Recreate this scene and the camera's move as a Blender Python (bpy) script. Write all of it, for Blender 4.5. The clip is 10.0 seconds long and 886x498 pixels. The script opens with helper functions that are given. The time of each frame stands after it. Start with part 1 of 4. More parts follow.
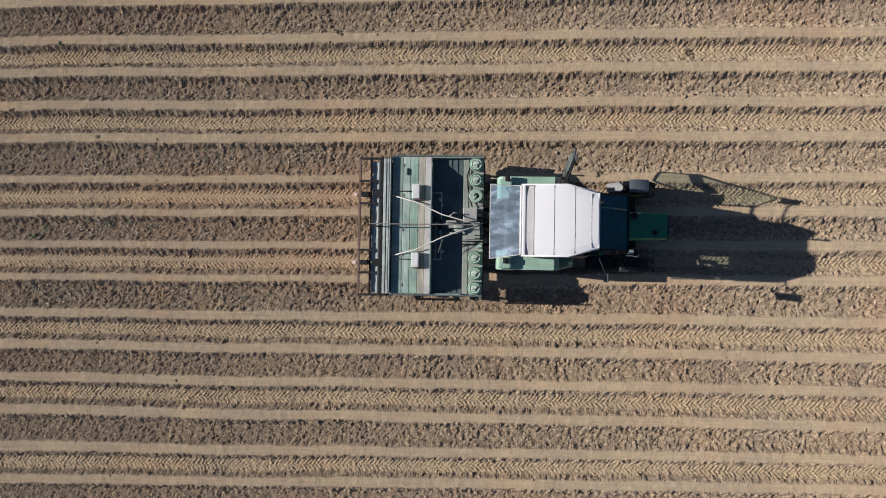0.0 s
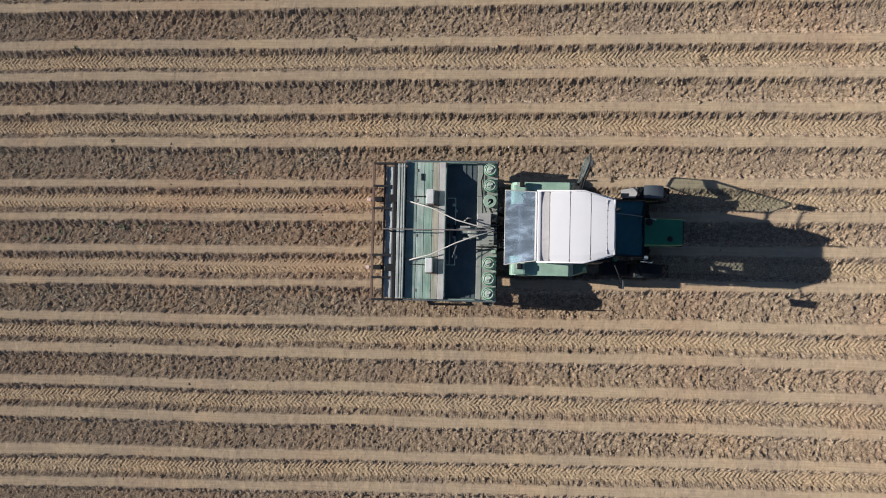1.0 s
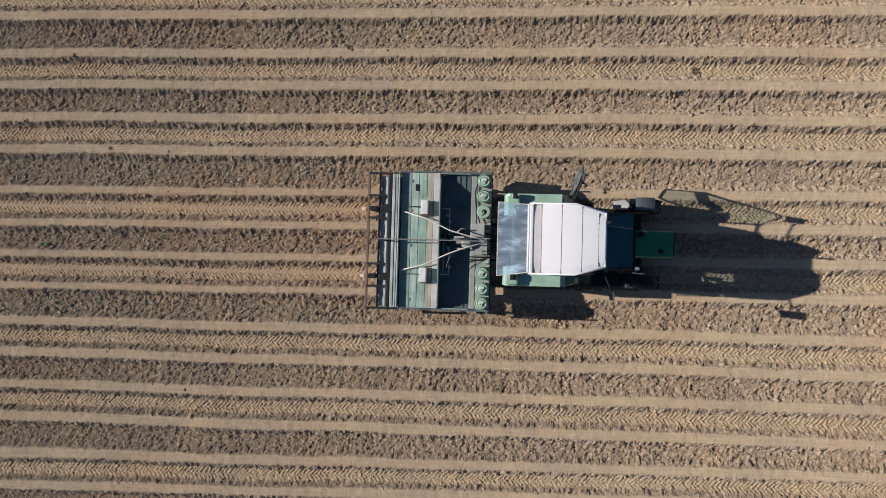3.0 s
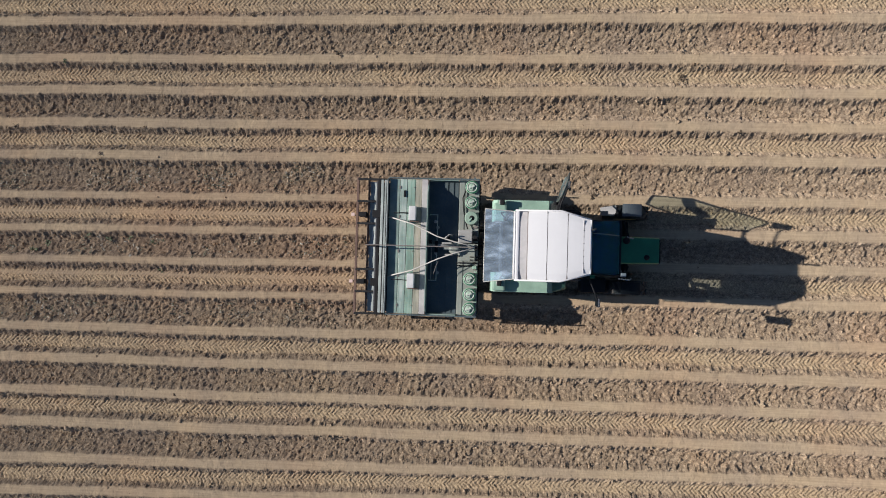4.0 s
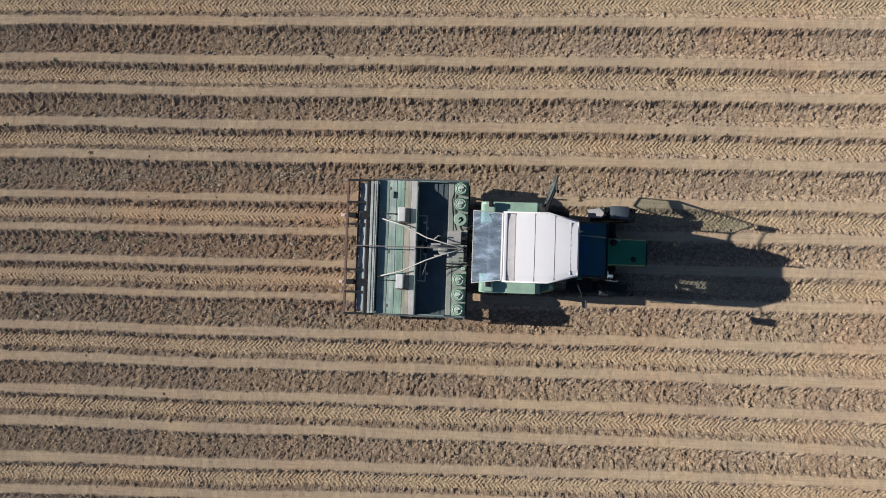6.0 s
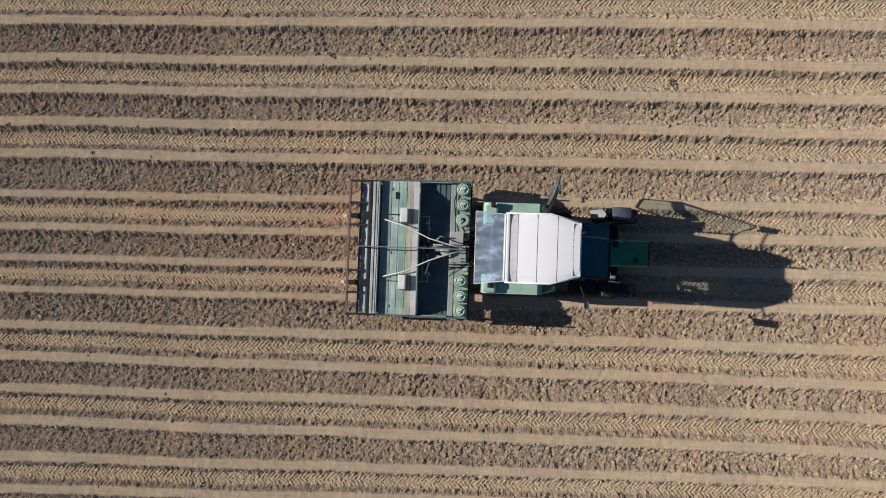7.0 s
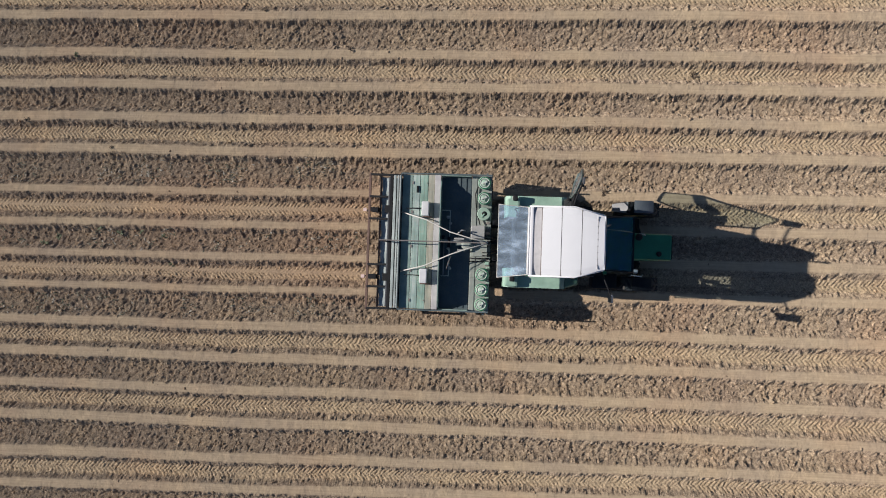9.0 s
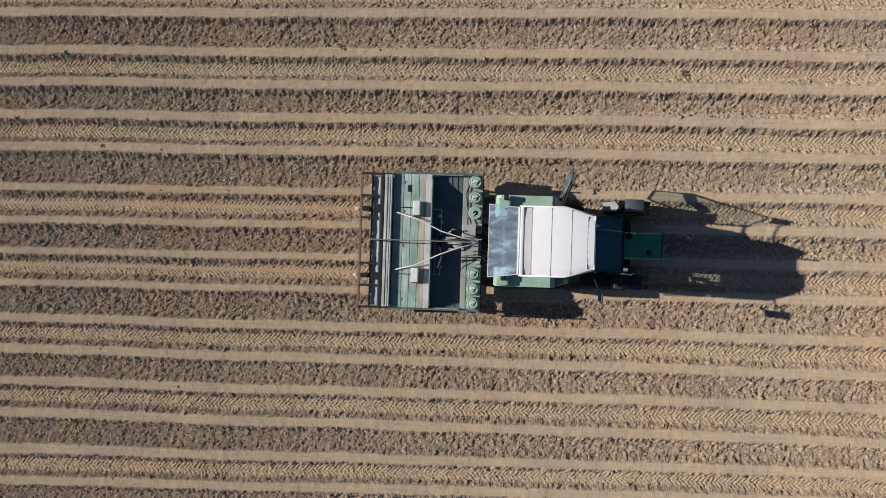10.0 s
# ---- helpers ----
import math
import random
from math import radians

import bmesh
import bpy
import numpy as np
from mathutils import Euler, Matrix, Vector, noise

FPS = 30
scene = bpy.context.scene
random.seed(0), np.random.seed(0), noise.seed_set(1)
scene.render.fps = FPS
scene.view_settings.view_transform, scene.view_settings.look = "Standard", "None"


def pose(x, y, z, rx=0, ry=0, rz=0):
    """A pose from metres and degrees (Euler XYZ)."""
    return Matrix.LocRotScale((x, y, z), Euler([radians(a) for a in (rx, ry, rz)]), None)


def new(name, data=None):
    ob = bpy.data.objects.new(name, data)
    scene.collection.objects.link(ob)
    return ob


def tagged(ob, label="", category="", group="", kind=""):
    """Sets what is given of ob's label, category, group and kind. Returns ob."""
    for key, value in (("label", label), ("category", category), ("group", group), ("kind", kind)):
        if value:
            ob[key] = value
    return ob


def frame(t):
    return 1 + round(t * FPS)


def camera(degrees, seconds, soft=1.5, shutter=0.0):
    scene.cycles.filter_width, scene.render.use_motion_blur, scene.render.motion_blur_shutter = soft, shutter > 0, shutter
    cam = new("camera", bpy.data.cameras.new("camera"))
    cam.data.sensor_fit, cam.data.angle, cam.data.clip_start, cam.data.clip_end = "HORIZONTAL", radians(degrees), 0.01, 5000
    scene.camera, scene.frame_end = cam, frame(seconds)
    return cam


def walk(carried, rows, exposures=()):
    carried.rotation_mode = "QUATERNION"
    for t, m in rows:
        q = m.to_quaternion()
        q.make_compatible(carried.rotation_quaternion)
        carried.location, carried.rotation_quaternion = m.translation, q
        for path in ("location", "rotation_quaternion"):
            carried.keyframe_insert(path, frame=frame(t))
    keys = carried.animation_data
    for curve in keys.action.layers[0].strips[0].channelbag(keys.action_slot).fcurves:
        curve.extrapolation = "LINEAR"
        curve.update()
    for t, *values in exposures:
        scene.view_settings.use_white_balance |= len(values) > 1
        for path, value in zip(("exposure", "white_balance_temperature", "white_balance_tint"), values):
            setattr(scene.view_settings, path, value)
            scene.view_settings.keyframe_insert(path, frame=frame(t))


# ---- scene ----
cam = camera(70, 10.0, soft=1.0)
PATH = [
    (0.0, pose(0.0116, -0.7650, 13.6807, 1.325, 3.627, 1.004)),
    (0.5, pose(-0.1277, -0.7313, 13.6723, 1.408, 3.832, 1.157)),
    (1.0, pose(-0.1613, -0.6907, 13.6945, 1.466, 4.085, 1.225)),
    (1.5, pose(-0.1495, -0.6190, 13.7429, 1.312, 4.385, 1.435)),
    (2.0, pose(-0.1195, -0.5634, 13.7891, 1.239, 4.492, 1.502)),
    (2.5, pose(-0.1369, -0.5450, 13.8066, 1.425, 4.108, 1.597)),
    (2.7, pose(-0.1197, -0.5300, 13.8161, 1.473, 4.003, 1.619)),
    (3.8, pose(0.0908, -0.4172, 13.8765, 1.603, 3.739, 1.677)),
    (4.0, pose(0.1336, -0.4027, 13.8844, 1.636, 3.721, 1.701)),
    (4.5, pose(0.2448, -0.3865, 13.8944, 1.741, 3.782, 1.802)),
    (5.0, pose(0.3016, -0.4170, 13.9236, 1.745, 3.754, 1.969)),
    (5.5, pose(0.2428, -0.3845, 13.9689, 1.590, 3.233, 1.910)),
    (5.7, pose(0.2276, -0.3744, 13.9777, 1.560, 3.124, 1.912)),
    (6.8, pose(0.1811, -0.3440, 13.9804, 1.554, 3.033, 2.008)),
    (7.0, pose(0.1705, -0.3512, 13.9782, 1.572, 3.077, 2.024)),
    (7.5, pose(0.1342, -0.4049, 13.9687, 1.667, 3.348, 2.038)),
    (8.0, pose(0.0838, -0.4037, 13.9641, 1.488, 3.827, 2.019)),
    (8.5, pose(-0.0512, -0.4059, 13.9643, 1.325, 3.726, 2.084)),
    (9.0, pose(-0.1571, -0.4378, 13.9411, 1.358, 3.514, 1.995)),
    (9.5, pose(-0.1362, -0.3662, 13.9499, 0.963, 3.435, 2.056)),
    (10.0, pose(-0.0670, -0.2692, 13.9850, 0.513, 3.153, 1.853)),
]
walk(cam, PATH)
scene.view_settings.exposure = 0.37

# ---- daylight: low sun from behind the machine ----
SUN_ELEV, SUN_AZ = 29.5, -5.1          # height of the sun, heading of the shadows
toward = Vector((math.cos(radians(SUN_ELEV)) * math.cos(radians(SUN_AZ)), math.cos(radians(SUN_ELEV)) * math.sin(radians(SUN_AZ)), -math.sin(radians(SUN_ELEV))))
sun_data = bpy.data.lights.new("sun", "SUN")
sun_data.energy, sun_data.angle, sun_data.color = 5.0, radians(0.45), (1.0, 0.945, 0.875)
sun = new("sun", sun_data)
sun.matrix_world = Matrix.Translation((-20, 2, 14)) @ toward.to_track_quat("-Z", "Y").to_matrix().to_4x4()
world = bpy.data.worlds.new("sky")
scene.world = world
world.use_nodes = True
sky = world.node_tree.nodes.new("ShaderNodeTexSky")
sky.sky_type, sky.sun_disc = "NISHITA", False
sky.ozone_density, sky.dust_density = 4.0, 0.6
sky.sun_elevation = radians(SUN_ELEV)
sky.sun_rotation = math.atan2(-toward.x, -toward.y)
background = world.node_tree.nodes["Background"]
background.inputs["Strength"].default_value = 0.050
cool = world.node_tree.nodes.new("ShaderNodeMix")
cool.data_type, cool.blend_type = "RGBA", "MULTIPLY"
cool.inputs[0].default_value, cool.inputs[7].default_value = 1.0, (0.95, 0.985, 1.05, 1)
world.node_tree.links.new(sky.outputs[0], cool.inputs[6])
world.node_tree.links.new(cool.outputs[2], background.inputs["Color"])


# ---- materials ----
def nodes_of(name):
    m = bpy.data.materials.new(name)
    m.use_nodes = True
    t = m.node_tree
    return m, t, t.nodes["Principled BSDF"]


def add_noise(t, scale, detail=4.0, rough=0.6, coord="Object"):
    c = t.nodes.new("ShaderNodeTexCoord")
    n = t.nodes.new("ShaderNodeTexNoise")
    n.inputs["Scale"].default_value, n.inputs["Detail"].default_value, n.inputs["Roughness"].default_value = scale, detail, rough
    t.links.new(c.outputs[coord], n.inputs["Vector"])
    return n


def ramp(t, source, stops):
    r = t.nodes.new("ShaderNodeValToRGB")
    e = r.color_ramp.elements
    while len(e) < len(stops):
        e.new(0.5)
    for k, (p, c) in zip(e, stops):
        k.position, k.color = p, (*c, 1)
    t.links.new(source, r.inputs["Fac"])
    return r


def mix(t, fac, a, b, mode="MIX"):
    m = t.nodes.new("ShaderNodeMix")
    m.data_type, m.blend_type = "RGBA", mode
    for socket, v in ((m.inputs[0], fac), (m.inputs[6], a), (m.inputs[7], b)):
        if hasattr(v, "links"):
            t.links.new(v, socket)
        elif isinstance(v, tuple):
            socket.default_value = (*v, 1)
        else:
            socket.default_value = v
    return m.outputs[2]


def bump(t, bsdf, height, strength, distance):
    b = t.nodes.new("ShaderNodeBump")
    b.inputs["Strength"].default_value, b.inputs["Distance"].default_value = strength, distance
    t.links.new(height, b.inputs["Height"])
    t.links.new(b.outputs[0], bsdf.inputs["Normal"])


DUST = (0.36, 0.27, 0.19)


def painted(name, colour, rough=0.45, metal=0.0, dust=0.35, dark=0.7, scale=3.0, gloss=0.5):
    """Worn coat: uneven tone, field dust in patches, fine scratches and a little relief."""
    m, t, b = nodes_of(name)
    big, fine = add_noise(t, scale, 5, 0.65), add_noise(t, scale * 14, 3, 0.7)
    tone = ramp(t, big.outputs["Fac"], [(0.3, tuple(c * dark for c in colour)), (0.65, colour)])
    dusty = ramp(t, fine.outputs["Fac"], [(0.42, (0, 0, 0)), (0.72, (dust,) * 3)])
    patch = ramp(t, big.outputs["Fac"], [(0.35, (0.25,) * 3), (0.7, (1, 1, 1))])
    fac = mix(t, 1.0, dusty.outputs["Color"], patch.outputs["Color"], "MULTIPLY")
    base = mix(t, fac, tone.outputs["Color"], DUST)
    t.links.new(base, b.inputs["Base Color"])
    b.inputs["Metallic"].default_value = metal
    b.inputs["Specular IOR Level"].default_value = gloss
    r = ramp(t, fine.outputs["Fac"], [(0.3, (rough * 0.8,) * 3), (0.7, (min(1, rough * 1.5),) * 3)])
    t.links.new(r.outputs["Color"], b.inputs["Roughness"])
    bump(t, b, fine.outputs["Fac"], 0.15, 0.004)
    return m


def soil(name, lumps_vary=False):
    """Field soil. The attributes tell smooth ridge crowns, wheeled furrows and freshly worked ground apart."""
    m, t, b = nodes_of(name)

    def attr(n):
        a = t.nodes.new("ShaderNodeAttribute")
        a.attribute_name = n
        return a.outputs["Fac"]

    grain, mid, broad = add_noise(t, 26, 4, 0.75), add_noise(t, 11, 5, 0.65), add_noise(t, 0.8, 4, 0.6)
    loose = ramp(t, mid.outputs["Fac"], [(0.32, (0.205, 0.157, 0.120)), (0.51, (0.315, 0.248, 0.187)), (0.69, (0.445, 0.357, 0.272))])
    crown = ramp(t, mid.outputs["Fac"], [(0.3, (0.395, 0.313, 0.228)), (0.7, (0.452, 0.36, 0.264))])
    wheel = ramp(t, mid.outputs["Fac"], [(0.3, (0.35, 0.274, 0.195)), (0.7, (0.44, 0.35, 0.25))])
    c = mix(t, attr("wheel"), loose.outputs["Color"], wheel.outputs["Color"])
    drawn = add_noise(t, 1.0, 4, 0.65)
    along = t.nodes.new("ShaderNodeMapping")
    along.inputs["Scale"].default_value = (0.9, 38.0, 1.0)
    t.links.new(drawn.inputs["Vector"].links[0].from_socket, along.inputs["Vector"])
    t.links.new(along.outputs[0], drawn.inputs["Vector"])
    lines = ramp(t, drawn.outputs["Fac"], [(0.32, (0.86, 0.85, 0.84)), (0.68, (1.1, 1.1, 1.1))])
    combed = mix(t, 1.0, crown.outputs["Color"], lines.outputs["Color"], "MULTIPLY")
    c = mix(t, attr("crown"), c, combed)
    if lumps_vary:
        geo = t.nodes.new("ShaderNodeNewGeometry")
        # brown of the dark lumps also stands in for light bounced into shade
        each = ramp(t, geo.outputs["Random Per Island"], [(0.0, (0.78, 0.72, 0.65)), (0.6, (1.03, 1.01, 0.98)), (1.0, (1.35, 1.34, 1.33))])
        c = mix(t, 1.0, c, each.outputs["Color"], "MULTIPLY")
    fresh = mix(t, 1.0, c, (1.04, 0.92, 0.87), "MULTIPLY")
    c = mix(t, attr("fresh"), c, fresh)
    # soil grain; its dark specks also paint in shade between the crumbs
    speck_and_shade = ramp(t, grain.outputs["Fac"], [(0.36, (0.56, 0.53, 0.505)), (0.50, (0.98, 0.98, 0.98)), (0.64, (1.44, 1.43, 1.41))])
    calm = mix(t, attr("crown"), speck_and_shade.outputs["Color"], (1.0, 1.0, 1.0))
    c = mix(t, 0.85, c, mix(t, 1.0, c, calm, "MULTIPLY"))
    reds = add_noise(t, 0.33, 3, 0.6)
    hue = ramp(t, reds.outputs["Fac"], [(0.48, (1, 1, 1)), (0.75, (1.05, 0.965, 0.92))])
    c = mix(t, 1.0, c, hue.outputs["Color"], "MULTIPLY")
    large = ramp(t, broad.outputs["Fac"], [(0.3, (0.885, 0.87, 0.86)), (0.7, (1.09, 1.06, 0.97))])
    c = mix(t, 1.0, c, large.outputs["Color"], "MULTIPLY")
    t.links.new(c, b.inputs["Base Color"])
    b.inputs["Roughness"].default_value = 0.95
    b.inputs["Specular IOR Level"].default_value = 0.1
    crust = t.nodes.new("ShaderNodeMapRange")
    crust.inputs["To Min"].default_value, crust.inputs["To Max"].default_value = 1.0, 0.50
    firm = t.nodes.new("ShaderNodeMath")
    firm.operation, firm.use_clamp = "ADD", True
    t.links.new(attr("crown"), firm.inputs[0])
    t.links.new(attr("wheel"), firm.inputs[1])
    t.links.new(firm.outputs[0], crust.inputs["Value"])
    t.links.new(crust.outputs[0], b.inputs["Diffuse Roughness"])
    bump(t, b, grain.outputs["Fac"], 0.6, 0.016)
    return m


def glassy(name, colour, shine=0.2, dusty=0.1, rough=0.03, tint=(1, 1, 1)):
    """Cab glass: tinted, mirroring the sky, with cloud reflections painted into a dust film."""
    m, t, b = nodes_of(name)
    n = add_noise(t, 2.2, 4, 0.5)
    place = t.nodes.new("ShaderNodeMapping")
    place.inputs["Scale"].default_value, place.inputs["Rotation"].default_value = (1.3, 4.0, 1.0), (0, 0, 0.12)
    t.links.new(n.inputs["Vector"].links[0].from_socket, place.inputs["Vector"])
    t.links.new(place.outputs[0], n.inputs["Vector"])
    # pale streaks stand in for clouds mirrored in the pane
    film = ramp(t, n.outputs["Fac"], [(0.36, (dusty * 0.6,) * 3), (0.55, (dusty * 1.0,) * 3), (0.70, (dusty * 2.3,) * 3)])
    pane = t.nodes.new("ShaderNodeBsdfTransparent")
    pane.inputs["Color"].default_value = (*colour, 1)
    gloss = t.nodes.new("ShaderNodeBsdfGlossy")
    gloss.inputs["Roughness"].default_value = rough
    gloss.inputs["Color"].default_value = (*tint, 1)
    edge = t.nodes.new("ShaderNodeLayerWeight")
    edge.inputs["Blend"].default_value = shine
    clear = t.nodes.new("ShaderNodeMixShader")
    t.links.new(edge.outputs["Fresnel"], clear.inputs[0])
    t.links.new(pane.outputs[0], clear.inputs[1])
    t.links.new(gloss.outputs[0], clear.inputs[2])
    coat = t.nodes.new("ShaderNodeMixShader")
    t.links.new(film.outputs["Color"], coat.inputs[0])
    t.links.new(clear.outputs[0], coat.inputs[1])
    t.links.new(b.outputs[0], coat.inputs[2])
    b.inputs["Base Color"].default_value = (0.46, 0.54, 0.66, 1)
    b.inputs["Roughness"].default_value = 0.9
    t.links.new(coat.outputs[0], t.nodes["Material Output"].inputs["Surface"])
    return m


def streaked(name, colour, faded, dust=0.4):
    """Sheet paint worn and faded in long streaks along the panel."""
    m, t, b = nodes_of(name)
    fine, run = add_noise(t, 40, 3, 0.7), add_noise(t, 1.0, 5, 0.6)
    lie = t.nodes.new("ShaderNodeMapping")
    lie.inputs["Scale"].default_value = (16.0, 1.7, 4.0)
    t.links.new(run.inputs["Vector"].links[0].from_socket, lie.inputs["Vector"])
    t.links.new(lie.outputs[0], run.inputs["Vector"])
    blot = add_noise(t, 2.6, 4, 0.65)
    tone = ramp(t, run.outputs["Fac"], [(0.36, tuple(c * 0.72 for c in colour)), (0.5, colour), (0.66, faded)])
    wash = ramp(t, blot.outputs["Fac"], [(0.34, (0.80, 0.80, 0.82)), (0.66, (1.12, 1.10, 1.08))])
    c = mix(t, 1.0, tone.outputs["Color"], wash.outputs["Color"], "MULTIPLY")
    film = ramp(t, fine.outputs["Fac"], [(0.45, (0, 0, 0)), (0.75, (dust,) * 3)])
    t.links.new(mix(t, film.outputs["Color"], c, DUST), b.inputs["Base Color"])
    r = ramp(t, fine.outputs["Fac"], [(0.3, (0.45,) * 3), (0.7, (0.8,) * 3)])
    t.links.new(r.outputs["Color"], b.inputs["Roughness"])
    bump(t, b, fine.outputs["Fac"], 0.15, 0.004)
    return m



GREEN = painted("green_paint", (0.018, 0.175, 0.085), 0.35, dust=0.05)
PALE_GREEN = painted("faded_green_paint", (0.29, 0.45, 0.36), 0.5, dust=0.3)
CANISTER = painted("dull_canister_green", (0.28, 0.40, 0.325), 0.55, dust=0.4)
PANEL = streaked("faded_panel_paint", (0.24, 0.345, 0.315), (0.37, 0.44, 0.42))
MID_GREEN = streaked("mid_green_panel_paint", (0.20, 0.33, 0.275), (0.30, 0.40, 0.355))
STRIP = streaked("pale_strip_paint", (0.33, 0.39, 0.385), (0.46, 0.50, 0.50), 0.3)
SHADED_GREEN = painted("shaded_green_paint", (0.06, 0.15, 0.11), 0.5, dust=0.2)
DOOR = painted("grey_green_door_paint", (0.10, 0.13, 0.125), 0.55, dust=0.2)
TEAL = painted("teal_panel_paint", (0.20, 0.30, 0.275), 0.55, dust=0.5, dark=0.6, scale=4)
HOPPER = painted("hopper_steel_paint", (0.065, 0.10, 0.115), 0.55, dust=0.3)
WHITE = painted("white_roof_paint", (0.68, 0.675, 0.69), 0.4, dust=0.06, dark=0.95)
BOX_WHITE = painted("white_box_paint", (0.66, 0.66, 0.66), 0.5, dust=0.1)
OFFWHITE = painted("off_white_paint", (0.46, 0.44, 0.44), 0.5, dust=0.2)
ROOF_DIRT = painted("weathered_roof_paint", (0.50, 0.485, 0.495), 0.6, dust=0.35, scale=6)
GREY = painted("galvanised_grey", (0.42, 0.42, 0.41), 0.5, metal=0.3, dust=0.5)
FLAP = painted("faded_flap_plastic", (0.22, 0.22, 0.23), 0.7, dust=0.15)
FRAME_GREY = painted("dusty_frame_grey", (0.17, 0.15, 0.145), 0.6, dust=0.3)
LID = painted("pale_lid_plastic", (0.50, 0.55, 0.50), 0.5, dust=0.3)
DECK = painted("dusty_deck", (0.25, 0.285, 0.265), 0.7, dust=0.55)
WOOD = streaked("weathered_plank", (0.29, 0.30, 0.245), (0.39, 0.36, 0.30), 0.5)
RUST = painted("rusty_brown_steel", (0.13, 0.075, 0.06), 0.75, dust=0.3)
BLACK = painted("black_steel", (0.014, 0.015, 0.018), 0.7, dust=0.04, gloss=0.2)
RUBBER = painted("tyre_rubber", (0.03, 0.03, 0.031), 0.85, dust=0.22)
RIM = painted("wheel_rim_paint", (0.45, 0.33, 0.10), 0.5, dust=0.4)
CHARCOAL = painted("dark_grey_plastic", (0.045, 0.05, 0.062), 0.4, dust=0.12)
GUARD = painted("grey_mudguard_plastic", (0.10, 0.108, 0.13), 0.4, dust=0.15)
SEAT = painted("seat_cloth", (0.05, 0.05, 0.06), 0.9, dust=0.2)
RED = painted("red_lens", (0.35, 0.03, 0.03), 0.3, dust=0.2)
PINK = painted("faded_pink_plastic", (0.70, 0.52, 0.48), 0.6, dust=0.3)
CLAY = painted("pale_hose", (0.50, 0.48, 0.45), 0.6, dust=0.3)
MIRROR = nodes_of("mirror_glass")[0]
MIRROR.node_tree.nodes["Principled BSDF"].inputs["Metallic"].default_value = 1.0
MIRROR.node_tree.nodes["Principled BSDF"].inputs["Roughness"].default_value = 0.03
GLASS = glassy("rear_window_glass", (0.72, 0.83, 0.90), 0.12, 0.155)
# blue gloss tint puts sky colour into the windscreen's reflection
TINTED = glassy("tinted_windscreen_glass", (0.185, 0.65, 0.90), 0.28, 0.004, 0.06, (0.06, 0.40, 0.9))
DOOR_GLASS = glassy("door_glass", (0.80, 0.86, 0.86), 0.1, 0.05)
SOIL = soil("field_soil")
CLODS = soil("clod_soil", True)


# ---- mesh helpers ----
def part(name, bm, material, parent, label=""):
    me = bpy.data.meshes.new(name)
    bm.normal_update()
    bm.to_mesh(me)
    bm.free()
    me.materials.append(material)
    ob = new(name, me)
    ob.parent = parent
    if parent.parent is None:
        ob.location = -parent.location
    if label:
        ob["label"] = label
    return ob


def thing(name, label, category, group="", x=0.0, y=0.0, z=0.0):
    ob = new(name)
    ob.empty_display_size = 0.2
    ob.location = (x, y, z)
    return tagged(ob, label, category, group)


def box(bm, x0, x1, y0, y1, z0, z1, bevel=0.01, taper=0.0):
    vs = bmesh.ops.create_cube(bm, size=1.0)["verts"]
    for v in vs:
        up = v.co.z > 0
        k = 1 - taper if up else 1
        v.co = Vector(((x0 + x1) / 2 + v.co.x * (x1 - x0) * k, (y0 + y1) / 2 + v.co.y * (y1 - y0) * k, z1 if up else z0))
    if bevel:
        es = list({e for v in vs for e in v.link_edges})
        bmesh.ops.bevel(bm, geom=es, offset=bevel, segments=2, affect="EDGES", profile=0.6)
    return bm


def hexa(bm, low, high, bevel=0.0):
    """A solid between two quads with corresponding corners."""
    a = [bm.verts.new(p) for p in low]
    b = [bm.verts.new(p) for p in high]
    n = len(a)
    bm.faces.new(a[::-1])
    bm.faces.new(b)
    for i in range(n):
        bm.faces.new((a[i], a[(i + 1) % n], b[(i + 1) % n], b[i]))
    bmesh.ops.recalc_face_normals(bm, faces=bm.faces)
    if bevel:
        bmesh.ops.bevel(bm, geom=list(bm.edges), offset=bevel, segments=2, affect="EDGES", profile=0.6)
    return bm


def plate(bm, corners, thick, bevel=0.0):
    """A flat or slanted plate: its upper outline, thickened downwards along its normal."""
    ps = [Vector(p) for p in corners]
    n = (ps[1] - ps[0]).cross(ps[2] - ps[0]).normalized()
    if n.z < 0:
        n = -n
    return hexa(bm, [p - n * thick for p in ps], ps, bevel)


def tube(bm, points, r, sides=8, closed=False):
    """A round bar or hose along a line of points, with mitred bends and capped ends."""
    ps = [Vector(p) for p in points]
    rings = []
    for i, p in enumerate(ps):
        a = ps[i] - ps[i - 1] if i or closed else ps[1] - ps[0]
        b = ps[(i + 1) % len(ps)] - p if i < len(ps) - 1 or closed else a
        d = (a.normalized() + b.normalized()).normalized()
        side = d.cross(Vector((0, 0, 1)) if abs(d.z) < 0.95 else Vector((1, 0, 0))).normalized()
        up = side.cross(d)
        rings.append([bm.verts.new(p + (side * math.cos(6.2832 * k / sides) + up * math.sin(6.2832 * k / sides)) * r) for k in range(sides)])
    pairs = list(zip(rings, rings[1:])) + ([(rings[-1], rings[0])] if closed else [])
    for u, w in pairs:
        for k in range(sides):
            bm.faces.new((u[k], u[(k + 1) % sides], w[(k + 1) % sides], w[k]))
    if not closed:
        bm.faces.new(rings[0][::-1])
        bm.faces.new(rings[-1])
    bmesh.ops.recalc_face_normals(bm, faces=bm.faces)
    for fc in bm.faces:
        fc.smooth = len(fc.verts) == 4
    return bm


